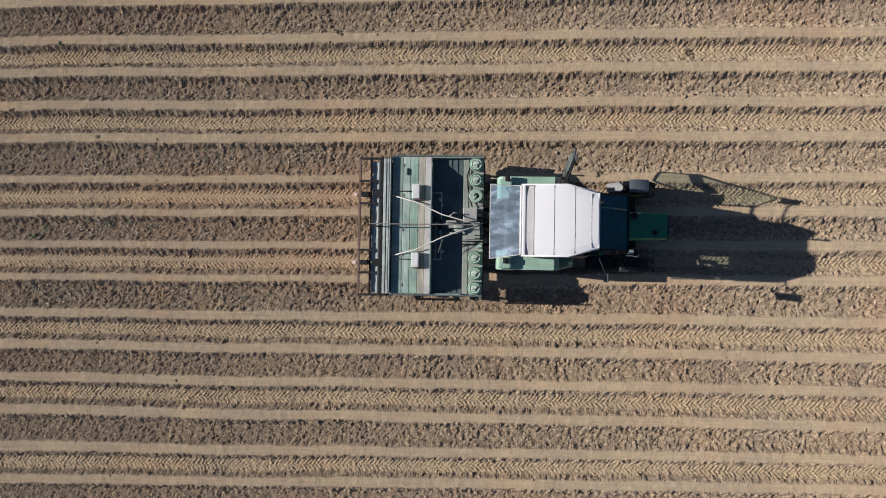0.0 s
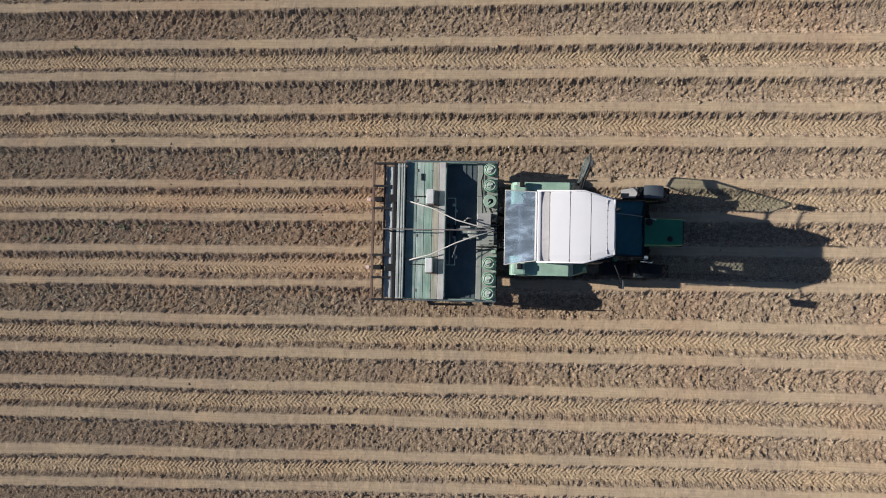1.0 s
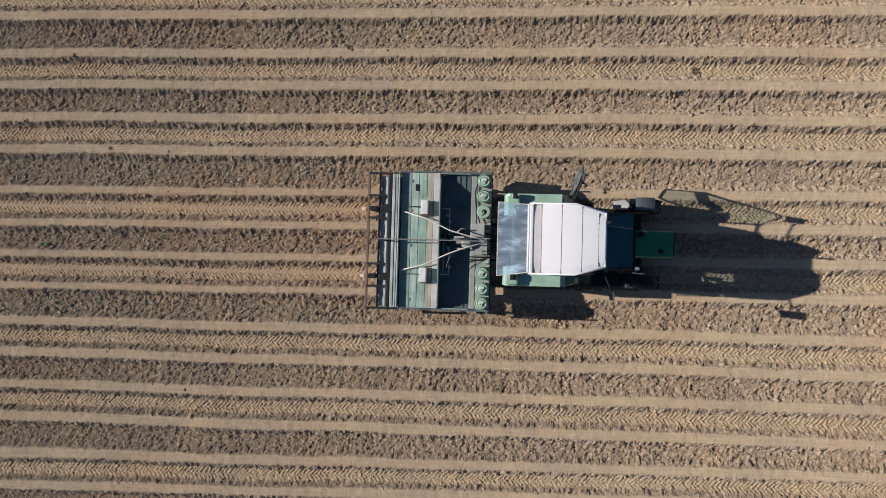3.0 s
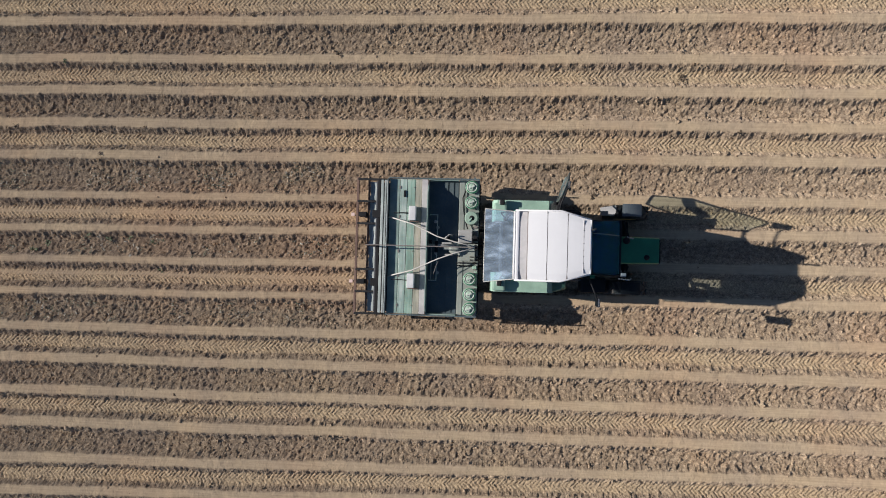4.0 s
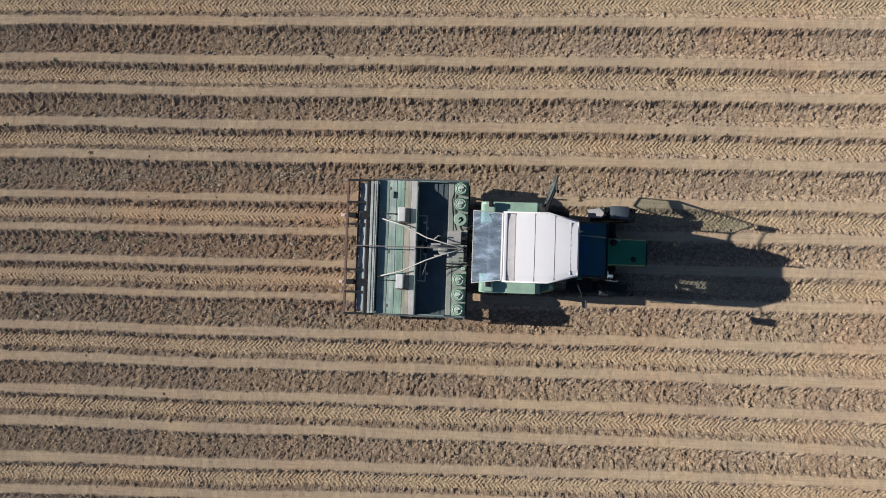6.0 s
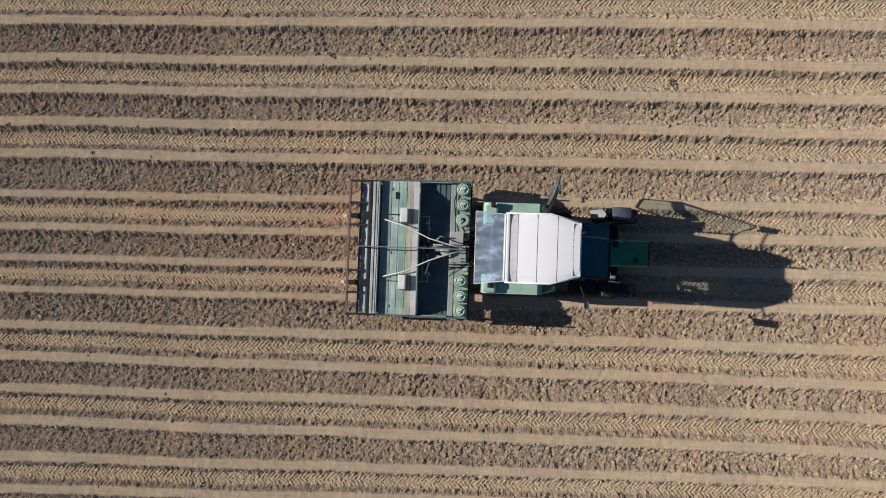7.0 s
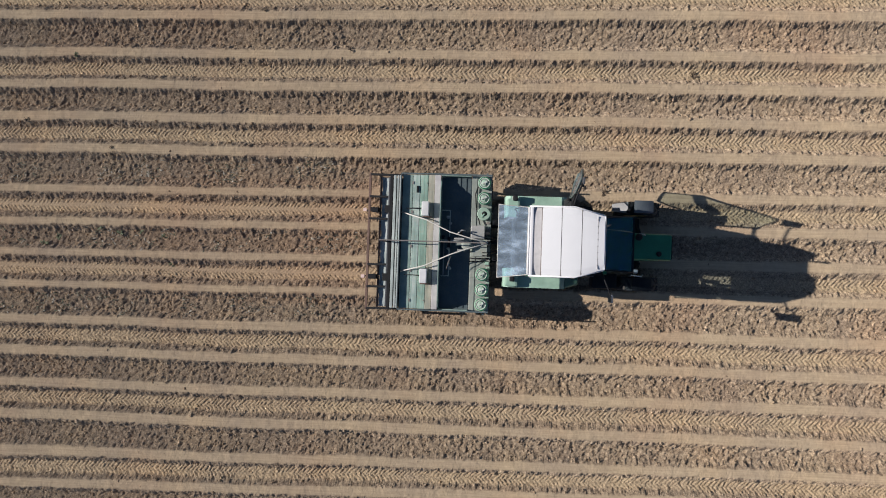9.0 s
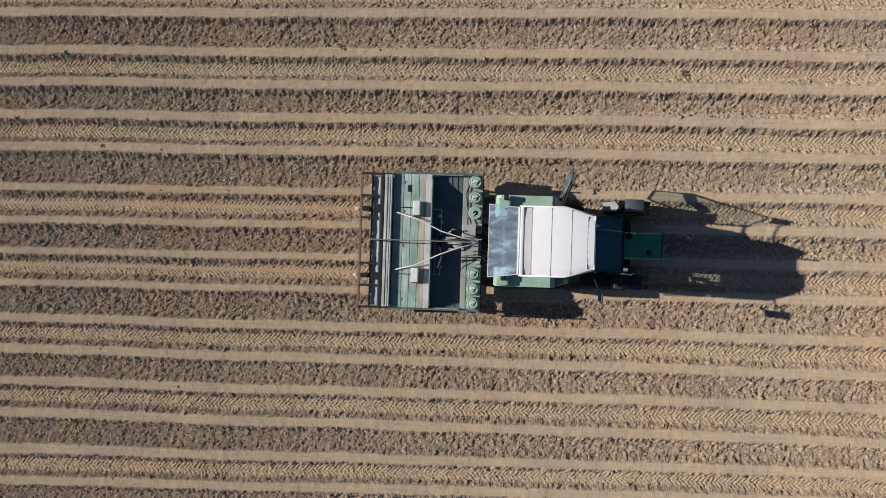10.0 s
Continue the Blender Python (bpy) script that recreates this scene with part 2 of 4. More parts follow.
def bar(bm, a, b, w, h):
    """A square bar from a to b."""
    a, b = Vector(a), Vector(b)
    d = (b - a).normalized()
    side = d.cross(Vector((0, 0, 1)) if abs(d.z) < 0.95 else Vector((1, 0, 0))).normalized()
    up = side.cross(d)
    off = [side * w / 2 + up * h / 2, -side * w / 2 + up * h / 2, -side * w / 2 - up * h / 2, side * w / 2 - up * h / 2]
    return hexa(bm, [a + o for o in off], [b + o for o in off], min(w, h) * 0.12)


def spin(bm, profile, centre, axis="z", steps=24, caps=True, soft=True):
    """A turned shape: (radius, height) pairs round an axis."""
    rings = []
    for r, h in profile:
        ring = []
        for k in range(steps):
            u, w = r * math.cos(6.28319 * k / steps), r * math.sin(6.28319 * k / steps)
            p = (u, w, h) if axis == "z" else (u, h, w) if axis == "y" else (h, u, w)
            ring.append(bm.verts.new(Vector(centre) + Vector(p)))
        rings.append(ring)
    for a, b in zip(rings, rings[1:]):
        for k in range(steps):
            bm.faces.new((a[k], a[(k + 1) % steps], b[(k + 1) % steps], b[k]))
    if caps:
        bm.faces.new(rings[0][::-1])
        bm.faces.new(rings[-1])
    bmesh.ops.recalc_face_normals(bm, faces=bm.faces)
    for fc in bm.faces:
        fc.smooth = soft and len(fc.verts) == 4
    return bm


B = bmesh.new


# ---- the field: one sheet of ridged soil ----
RIDGES = (8.15, 7.42, 6.65, 5.90, 5.078, 4.193, 3.474, 2.730, 1.995, 1.102, 0.371, -0.348, -1.080, -1.913, -2.637, -3.348, -4.072, -4.808, -5.468, -6.23, -6.97, -7.71, -8.45)
# how far each of the middle ridges turns off the common heading
FAN = (-0.0006, -0.0023, -0.0014, -0.0017, -0.0013, 0.0020, 0.0042, 0.0034, 0.0034, -0.0001, -0.0018, 0.0009, -0.0002, 0.0081, 0.0146)
FIRST = 9            # the ridge beside the machine's own four
SLOPE = 0.0093
FURROW = -0.075


def smooth(a, b, v):
    t = np.clip((v - a) / (b - a), 0, 1)
    return t * t * (3 - 2 * t)


def grid_noise(x, y, cell, seed):
    """Value noise on a plane."""
    rng = np.random.default_rng(seed)
    table = rng.random((256, 256))
    u, w = x / cell + 1000.3, y / cell + 1000.7
    i, j = np.floor(u).astype(int), np.floor(w).astype(int)
    fu, fw = u - i, w - j
    fu, fw = fu * fu * (3 - 2 * fu), fw * fw * (3 - 2 * fw)
    g = lambda a, b: table[(i + a) % 256, (j + b) % 256]
    return (g(0, 0) * (1 - fu) + g(1, 0) * fu) * (1 - fw) + (g(0, 1) * (1 - fu) + g(1, 1) * fu) * fw


def lumps(x, y, cell, seed, fill):
    """Domed lumps of mixed size, scattered one to a cell: height of the tallest over each place."""
    rng = np.random.default_rng(seed)
    px, py, pr = rng.random((128, 128)), rng.random((128, 128)), rng.random((128, 128))
    u, w = x / cell + 640.0, y / cell + 640.0
    i, j = np.floor(u).astype(int), np.floor(w).astype(int)
    best = np.zeros_like(x)
    for a in (-1, 0, 1):
        for b in (-1, 0, 1):
            p, q = (i + a) % 128, (j + b) % 128
            r = 0.25 + 0.5 * pr[p, q] ** 2
            d2 = ((i + a + px[p, q] - u) ** 2 + (j + b + py[p, q] - w) ** 2) / r ** 2
            best = np.maximum(best, np.where(pr[p, q] > 1 - fill, r * np.sqrt(np.clip(1 - d2, 0, 1)), 0))
    return best * cell


CREST = np.sort(np.concatenate([RIDGES[0] + 0.75 * (1 + np.arange(400)), np.array(RIDGES), RIDGES[-1] - 0.75 * (1 + np.arange(400))]))


FAN_AT = np.array((-14.0, *RIDGES[18:3:-1], 12.0))
FAN_TURN = np.array((0.0, *FAN[::-1], 0.0))


def zones(x, y):
    """Where a place lies between two ridges: distance to the nearer crest, offset from the furrow's middle, and whether tyres ran there."""
    wander = 0.07 * (grid_noise(x, y * 0.3, 4.1, 4) - 0.5) + 0.03 * (grid_noise(x, y * 0.5, 1.3, 5) - 0.5)
    v = y - SLOPE * x
    v = v - np.interp(v, FAN_AT, FAN_TURN) * np.clip(x, -14, 12) + wander
    k = np.clip(np.searchsorted(CREST, v), 1, len(CREST) - 1)
    below, above = CREST[k - 1], CREST[k]
    upper = len(CREST) - 1 - k - 400
    return np.minimum(v - below, above - v), v - (below + above) / 2, upper % 2 == FIRST % 2, v


def press_lines(x, y):
    """The two smooth lines that the tail markers drag behind the machine."""
    wave = 0.03 * (grid_noise(x, y * 0, 1.9, 51) - 0.5)
    near = np.minimum(np.abs(y - 0.68 + wave - SLOPE * (x + 2.6)), np.abs(y + 0.74 + wave - SLOPE * (x + 2.6)))
    return (1 - smooth(0.028, 0.058, near)) * smooth(-2.5, -2.75, x)


def field(x, y):
    """Height and soil zones at plan places."""
    near, side, wheeled, v = zones(x, y)
    comb = 0.0035 * np.sin(x * 125 + 3 * np.sin(x * 1.7))
    edge = 0.090 + 0.03 * (grid_noise(x, y, 0.35, 6) - 0.5) + 0.03 * (grid_noise(x, y, 0.07, 7) - 0.5) + comb
    edge = edge - 0.020 * smooth(-2.4, -2.8, x) * (1 - smooth(1.25, 1.4, np.abs(v)))       # new ridges are narrower
    crown = 1 - smooth(edge - 0.012, edge + 0.03, near)
    flank = smooth(edge, edge + 0.17, near)
    outside = np.maximum.reduce([-6.5 - y, y - 5.7, -11.8 - x, x - 9.2])
    plain = smooth(7.0, 10.0, np.maximum(-6.5 - y, y - 5.7))      # far off the ridges are lost in the level field
    crown, flank = crown * (1 - plain) + 0.25 * plain, flank * (1 - plain) + 0.5 * plain
    h = 0.065 - (0.065 - FURROW) * flank
    rough = smooth(edge - 0.005, edge + 0.04, near)
    tall = 1 - smooth(0.2, 1.2, outside)
    n1, n2, n3 = grid_noise(x, y, 0.13, 11), grid_noise(x, y, 0.055, 12), grid_noise(x, y, 0.03, 13)
    xw, yw = x + 0.035 * (grid_noise(x, y, 0.06, 14) - 0.5), y + 0.035 * (grid_noise(x, y, 0.06, 15) - 0.5)
    heave = 0.65 + 0.7 * grid_noise(x, y, 0.9, 16)
    lie, lean = 0.82 * xw + 0.57 * yw, 1.45 * (0.82 * yw - 0.57 * xw)
    crumb = sum((grid_noise(lie, lean, cell, seed) - 0.5) * high for cell, seed, high in ((0.12, 41, 0.020), (0.066, 42, 0.024), (0.043, 43, 0.025)))
    clod = heave * (crumb + lumps(xw, yw, 0.090, 21, 0.30) * 0.20)
    # tyre prints: shallow slanting bars either side of the middle
    drift = side + 0.05 * (grid_noise(x, y * 0, 1.7, 31) - 0.5)
    width = 0.125 + 0.04 * (grid_noise(x, y * 0, 0.8, 32) - 0.5)
    rut = 1 - smooth(width - 0.03, width + 0.035, np.abs(drift))
    worn = (0.6 + 0.5 * grid_noise(x, y, 0.9, 33)) * (0.7 + 0.8 * grid_noise(x, y, 0.16, 34))
    phase = (x - np.abs(drift) * 0.95 + 0.05 * (n1 - 0.5)) / 0.094 + np.where(drift > 0, 0.5, 0.0)
    saw = phase - np.floor(phase)
    lug = 1 - smooth(0.0, 0.14, saw) * (1 - smooth(0.26, 0.46, saw))
    tread = (lug - 0.5) * np.where(drift > 0, 0.019, 0.0165) * worn + (n2 - 0.5) * 0.016 + (n3 - 0.5) * 0.010
    wheel = np.where(wheeled, rut, 0.0)
    pressed = press_lines(x, y)
    tread = tread * (1 - 0.8 * pressed)
    wheel = np.maximum(wheel, pressed)
    h = h + tall * (rough * ((1 - wheel) * clod + wheel * tread) + crown * ((n1 - 0.5) * 0.010 + (n3 - 0.5) * 0.005))
    fresh = smooth(-2.2, -2.9, x) * (0.25 + 0.6 * smooth(-9.0, -3.5, x)) * (1 - smooth(1.3, 1.5, np.abs(v)))
    return h, np.maximum(crown, 0.8 * pressed), wheel * rough, fresh * (1 - 0.55 * crown) * (0.42 + 0.55 * grid_noise(x, y, 0.8, 9))


def axis_lines(fine_lo, fine_hi, step, reach, shelf=0.0):
    """Grid lines: dense in the middle, then coarser; with a shelf of 0.12 m steps where ridges must still be told apart."""
    inner = np.arange(fine_lo, fine_hi + step / 2, step)
    grow, out, d = [], step, 0.0
    while d < reach:
        out = min(out * 1.08, 0.12) if d < shelf else out * 1.28
        d += out
        grow.append(d)
    grow = np.array(grow)
    return np.concatenate([(fine_lo - grow)[::-1], inner, inner[-1] + grow])


def build_ground():
    xs = axis_lines(-11.8, 9.2, 0.0152, 1500)
    ys = axis_lines(-6.5, 5.7, 0.0165, 1500, 10.0)
    gx, gy = np.meshgrid(xs, ys)
    x, y = gx.ravel(), gy.ravel()
    rng = np.random.default_rng(3)
    inside = (x > -11.7) & (x < 9.1) & (y > -6.4) & (y < 5.6)
    h, crown, wheel, fresh = field(x, y)
    co = np.stack([x + inside * rng.normal(0, 0.003, len(x)), y + inside * rng.normal(0, 0.003, len(x)), h], 1)
    nx, ny = len(xs), len(ys)
    i = (np.arange(ny - 1)[:, None] * nx + np.arange(nx - 1)[None]).ravel()
    quads = np.stack([i, i + 1, i + nx + 1, i + nx], 1)
    me = bpy.data.meshes.new("ground")
    me.vertices.add(len(co))
    me.vertices.foreach_set("co", co.astype(np.float32).ravel())
    me.loops.add(quads.size)
    me.loops.foreach_set("vertex_index", quads.astype(np.int32).ravel())
    me.polygons.add(len(quads))
    me.polygons.foreach_set("loop_start", np.arange(0, quads.size, 4, dtype=np.int32))
    me.update(calc_edges=True)
    for name, values in (("crown", crown), ("wheel", wheel), ("fresh", fresh)):
        me.attributes.new(name, "FLOAT", "POINT").data.foreach_set("value", values.astype(np.float32))
    me.materials.append(SOIL)
    ob = new("ground", me)
    return tagged(ob, "dry tan ploughed field with parallel ridges and wheeled furrows", "field", kind="structure")


ground = build_ground()


def build_clods():
    """Loose lumps of soil lying in the furrows, as one heap of small stones of earth."""
    rng = np.random.default_rng(17)
    n = 60000
    x, y = rng.uniform(-11.7, 9.1, n), rng.uniform(-6.4, 5.6, n)
    near, side, wheeled, v = zones(x, y)
    chance = np.where(near < 0.10, 0.004, np.where(near < 0.14, 0.3, np.where(wheeled & (np.abs(side) < 0.11), 0.05, np.where(wheeled, 0.62, 0.72))))
    chance = chance * (1 - 0.95 * press_lines(x, y))
    patchy = 0.45 + 1.1 * grid_noise(x, y, 0.7, 41)
    keep = (rng.random(n) < chance * patchy) & ~((np.abs(y) < 1.05) & (np.abs(x - 1.5) < 2.1) & (np.abs(np.abs(y) - 0.8) < 0.22))
    x, y = x[keep], y[keep]
    n = len(x)
    h, crown, wheel, fresh = field(x, y)
    size = np.clip(rng.lognormal(math.log(0.017), 0.36, n), 0.009, 0.040)
    lump = np.array([(1, 0, 0), (-1, 0, 0), (0, 1, 0), (0, -1, 0), (0, 0, 1), (0, 0, -1)]) * 1.15
    tri = np.array([(0, 2, 4), (2, 1, 4), (1, 3, 4), (3, 0, 4), (2, 0, 5), (1, 2, 5), (3, 1, 5), (0, 3, 5)])
    shape = lump[None] * (1 + rng.normal(0, 0.2, (n, 6, 1))) * rng.uniform(0.6, 1.4, (n, 1, 3)) * size[:, None, None]
    q = rng.normal(size=(n, 4))
    q /= np.linalg.norm(q, axis=1, keepdims=True)
    a, b, c, d = q.T
    turn = np.stack([np.stack([1 - 2 * (c * c + d * d), 2 * (b * c - a * d), 2 * (b * d + a * c)], -1), np.stack([2 * (b * c + a * d), 1 - 2 * (b * b + d * d), 2 * (c * d - a * b)], -1), np.stack([2 * (b * d - a * c), 2 * (c * d + a * b), 1 - 2 * (b * b + c * c)], -1)], -2)
    co = np.einsum("nij,nkj->nki", turn, shape) * (1, 1, 0.66) + np.stack([x, y, h - size * 0.15], 1)[:, None]
    faces = (tri[None] + 6 * np.arange(n)[:, None, None]).reshape(-1, 3)
    me = bpy.data.meshes.new("soil_clods")
    me.vertices.add(6 * n)
    me.vertices.foreach_set("co", co.astype(np.float32).ravel())
    me.loops.add(faces.size)
    me.loops.foreach_set("vertex_index", faces.astype(np.int32).ravel())
    me.polygons.add(len(faces))
    me.polygons.foreach_set("loop_start", np.arange(0, faces.size, 3, dtype=np.int32))
    me.update(calc_edges=True)
    for name, values in (("crown", crown * 0), ("wheel", wheel), ("fresh", fresh)):
        me.attributes.new(name, "FLOAT", "POINT").data.foreach_set("value", np.repeat(values, 6).astype(np.float32))
    me.materials.append(CLODS)
    return tagged(new("soil_clods", me), "loose dry brown soil clods lying in the furrows", "soil", kind="stuff")


clods = build_clods()


# ---- tractor ----
tractor = thing("tractor", "green farm tractor with a white cab roof and sky-streaked glass", "tractor", x=1.8, y=0.0, z=FURROW)


def tyre_mesh(r, w, lugs, lug_h):
    bm = B()
    rim = r * 0.56
    prof = [(rim, -w * 0.42), (r * 0.80, -w * 0.5), (r * 0.93, -w * 0.48), (r - lug_h, -w * 0.36), (r - lug_h, w * 0.36), (r * 0.93, w * 0.48), (r * 0.80, w * 0.5), (rim, w * 0.42), (rim, -w * 0.42)]
    spin(bm, prof, (0, 0, 0), "y", 40, caps=False)
    for k in range(lugs):
        for s in (-1, 1):
            a0 = 6.28319 * (k + (0.25 if s > 0 else -0.25)) / lugs
            a1 = a0 + 6.28319 * 0.9 / lugs
            low, high = [], []
            for a, yy in ((a0, 0.02 * s), (a0 + 0.055, 0.02 * s), (a1 + 0.055, s * w * 0.47), (a1, s * w * 0.47)):
                low.append((math.cos(a) * (r - lug_h - 0.01), yy, math.sin(a) * (r - lug_h - 0.01)))
                high.append((math.cos(a) * r, yy, math.sin(a) * r))
            va, vb = [bm.verts.new(p) for p in low], [bm.verts.new(p) for p in high]
            bm.faces.new(vb)
            for i in range(4):
                bm.faces.new((va[i], va[(i + 1) % 4], vb[(i + 1) % 4], vb[i]))
    bmesh.ops.recalc_face_normals(bm, faces=bm.faces)
    return bm


def rim_mesh(r, w, s):
    return spin(B(), [(r, -w * 0.4), (r * 0.98, w * 0.36 * s), (r * 0.86, w * 0.38 * s), (r * 0.8, w * 0.1 * s), (r * 0.3, w * 0.08 * s), (r * 0.26, w * 0.22 * s), (0.02, w * 0.22 * s)], (0, 0, 0), "y", 28, soft=False)


def wheel(x, y, r, w, lugs, lug_h):
    s = 1 if y > 0 else -1
    t = part("tyre", tyre_mesh(r, w, lugs, lug_h), RUBBER, tractor)
    t.location = Vector((x, y, FURROW + r)) - tractor.location
    part("rim", rim_mesh(r * 0.57, w, s), RIM, t, "dusty yellow wheel rim")


for yy in (0.73, -0.73):
    wheel(0.98, yy, 0.66, 0.34, 20, 0.045)
for yy in (0.81, -0.74):
    wheel(3.05, yy, 0.47, 0.28, 16, 0.03)

# chassis, gearbox, axles
bm = B()
box(bm, 0.55, 2.4, -0.22, 0.22, 0.35, 0.85, 0.04)
box(bm, 2.3, 3.4, -0.17, 0.17, 0.42, 0.8, 0.03)
part("chassis", bm, BLACK, tractor)
part("rear_axle", spin(B(), [(0.13, -0.62), (0.16, -0.2), (0.16, 0.2), (0.13, 0.62)], (0.98, 0, 0.57), "y", 16), BLACK, tractor)
part("front_axle", spin(B(), [(0.07, -0.62), (0.09, -0.15), (0.09, 0.15), (0.07, 0.62)], (3.05, 0, 0.40), "y", 14), BLACK, tractor)

# hood with caps and grille
bm = B()
sect = [(-0.27, 0.85), (-0.272, 1.54), (-0.255, 1.60), (0.255, 1.60), (0.272, 1.54), (0.27, 0.85)]
hexa(bm, [(1.95, y, z + (0.05 if z > 1 else 0)) for y, z in sect], [(3.46, y * 0.93, z - (0.02 if z > 1 else 0)) for y, z in sect], 0.02)
hood = part("hood", bm, GREEN, tractor, "dark green engine hood")
part("filler_cap", spin(B(), [(0.05, 0), (0.05, 0.03), (0.03, 0.045), (0.01, 0.05)], (3.22, -0.13, 1.58), "z", 16), BLACK, hood)
part("air_intake", spin(B(), [(0.06, 0), (0.06, 0.05), (0.07, 0.06), (0.05, 0.09), (0.01, 0.1)], (2.82, 0.18, 1.6), "z", 16), BLACK, hood)
bm = B()
tube(bm, [(2.78, 0.20, 1.62), (2.84, 0.25, 1.66), (2.95, 0.22, 1.64)], 0.012)
part("hose", bm, GREY, hood)
bm = B()
box(bm, 3.455, 3.50, -0.22, 0.22, 0.85, 1.50, 0.012)
part("grille", bm, BLACK, tractor)
bm = B()
box(bm, 3.46, 3.72, -0.24, 0.24, 0.42, 0.72, 0.03)
part("front_weight", bm, BLACK, tractor)
for yy in (-0.15, 0.15):
    part("headlight", spin(B(), [(0.06, 0), (0.065, 0.02), (0.02, 0.03)], (3.495, yy, 1.2), "x", 16), OFFWHITE, tractor)

# rear fenders
for s in (1, -1):
    bm = B()
    outer = 0.92 if s > 0 else 0.87
    prof = [(0.26, 1.05), (0.28, 1.40), (0.36, 1.50), (1.36, 1.50), (1.46, 1.44), (1.52, 1.05)]
    hexa(bm, [(x, s * 0.50, z) for x, z in prof] + [(x, s * 0.50, z - 0.04) for x, z in prof[::-1]],
         [(x, s * outer, z) for x, z in prof] + [(x, s * outer, z - 0.04) for x, z in prof[::-1]])
    fender = part("fender", bm, PALE_GREEN, tractor, "faded pale green rear fender")
    bm = B()
    box(bm, 0.29, 0.54, s * 0.67 - 0.18, s * 0.67 + 0.18, 1.49, 1.65, 0.04)
    part("fender_box", bm, PALE_GREEN, fender)
    bm = B()
    lx, ly = (0.45, 0.86) if s > 0 else (0.43, -0.70)
    box(bm, lx - 0.045, lx + 0.045, ly - 0.055, ly + 0.055, 1.56, 1.70, 0.02)
    tube(bm, [(lx, ly, 1.49), (lx, ly, 1.57)], 0.02, 6)
    lamp = part("work_lamp", bm, BLACK, fender, "black work lamp on the fender")
    part("lens", spin(B(), [(0.04, 0), (0.042, -0.008), (0.01, -0.012)], (lx - 0.044, ly, 1.63), "x", 14), OFFWHITE, lamp)
    bm = B()
    box(bm, 1.40, 1.58, s * 0.78 - 0.06, s * 0.78 + 0.06, 1.02, 1.12, 0.015)
    part("tail_lamp", bm, RED, fender, "red lamp on the fender")

# cab: floor, lower body, posts
bm = B()
box(bm, 0.45, 2.05, -0.50, 0.50, 0.85, 0.93, 0.02)
part("cab_floor", bm, BLACK, tractor)
bm = B()
box(bm, 0.42, 0.48, -0.50, 0.50, 0.85, 1.42, 0.012)
part("rear_panel", bm, CHARCOAL, tractor)
bm = B()
box(bm, 1.5, 2.3, -0.56, -0.50, 0.80, 1.35, 0.02)
part("side_panel", bm, GREEN, tractor)
# added block that cuts a strip of sun past the windscreen's edge
part("corner_sun_block", box(B(), 1.95, 2.10, -0.57, -0.49, 1.2, 2.0, 0.02), BLACK, tractor)
bm = B()
box(bm, 1.97, 2.12, -0.27, 0.44, 0.90, 1.62, 0.03)
part("dashboard", bm, CHARCOAL, tractor)
# added block that shortens the sunlit gap in the cab's shadow
part("side_sun_block", box(B(), 1.97, 2.12, -0.50, -0.28, 0.90, 1.31, 0.03), CHARCOAL, tractor)
for s in (1, -1):
    for a, b in (((0.46, s * 0.52, 1.38), (0.66, s * 0.56, 2.56)), ((1.45, s * 0.56, 1.38), (1.42, s * 0.58, 2.56)), ((2.62, s * 0.50, 1.20), (2.60, s * 0.50, 2.08))):
        part("cab_post", bar(B(), a, b, 0.06, 0.06), BLACK, tractor)
# added blocks hidden under the roof, narrowing the sun let through the cab
for s in (1, -1):
    part("rear_sun_block", box(B(), 0.67, 0.71, s * 0.46 - 0.07, s * 0.46 + 0.07, 1.42, 2.56, 0.015), BLACK, tractor)
bm = B()
box(bm, 0.72, 1.16, -0.24, 0.24, 1.14, 1.26, 0.05)
seat = part("seat", bm, SEAT, tractor)
# back made tall so that it also stops sun in the cab's middle
bm = B()
box(bm, 0.68, 0.80, -0.20, 0.20, 1.22, 2.14, 0.04)
part("seat_back", bm, SEAT, seat)
part("steering_wheel", tube(B(), [(1.72 + 0.17 * math.cos(a) * 0.8, 0.19 * math.sin(a), 1.72 + 0.17 * math.cos(a) * 0.6) for a in np.linspace(0, 6.2832, 20, endpoint=False)], 0.016, 6, True), BLACK, tractor)

# roof: crowned panels with seams, dirty rear strip, rivets
def roof_y(x):
    return 0.615 if x < 1.45 else 0.615 - (x - 1.45) * 0.27


def roof_z(x):
    return 2.66 + 0.10 * math.sin(max(0.0, min(1.0, (x - 0.6) / 1.4)) * 2.0)


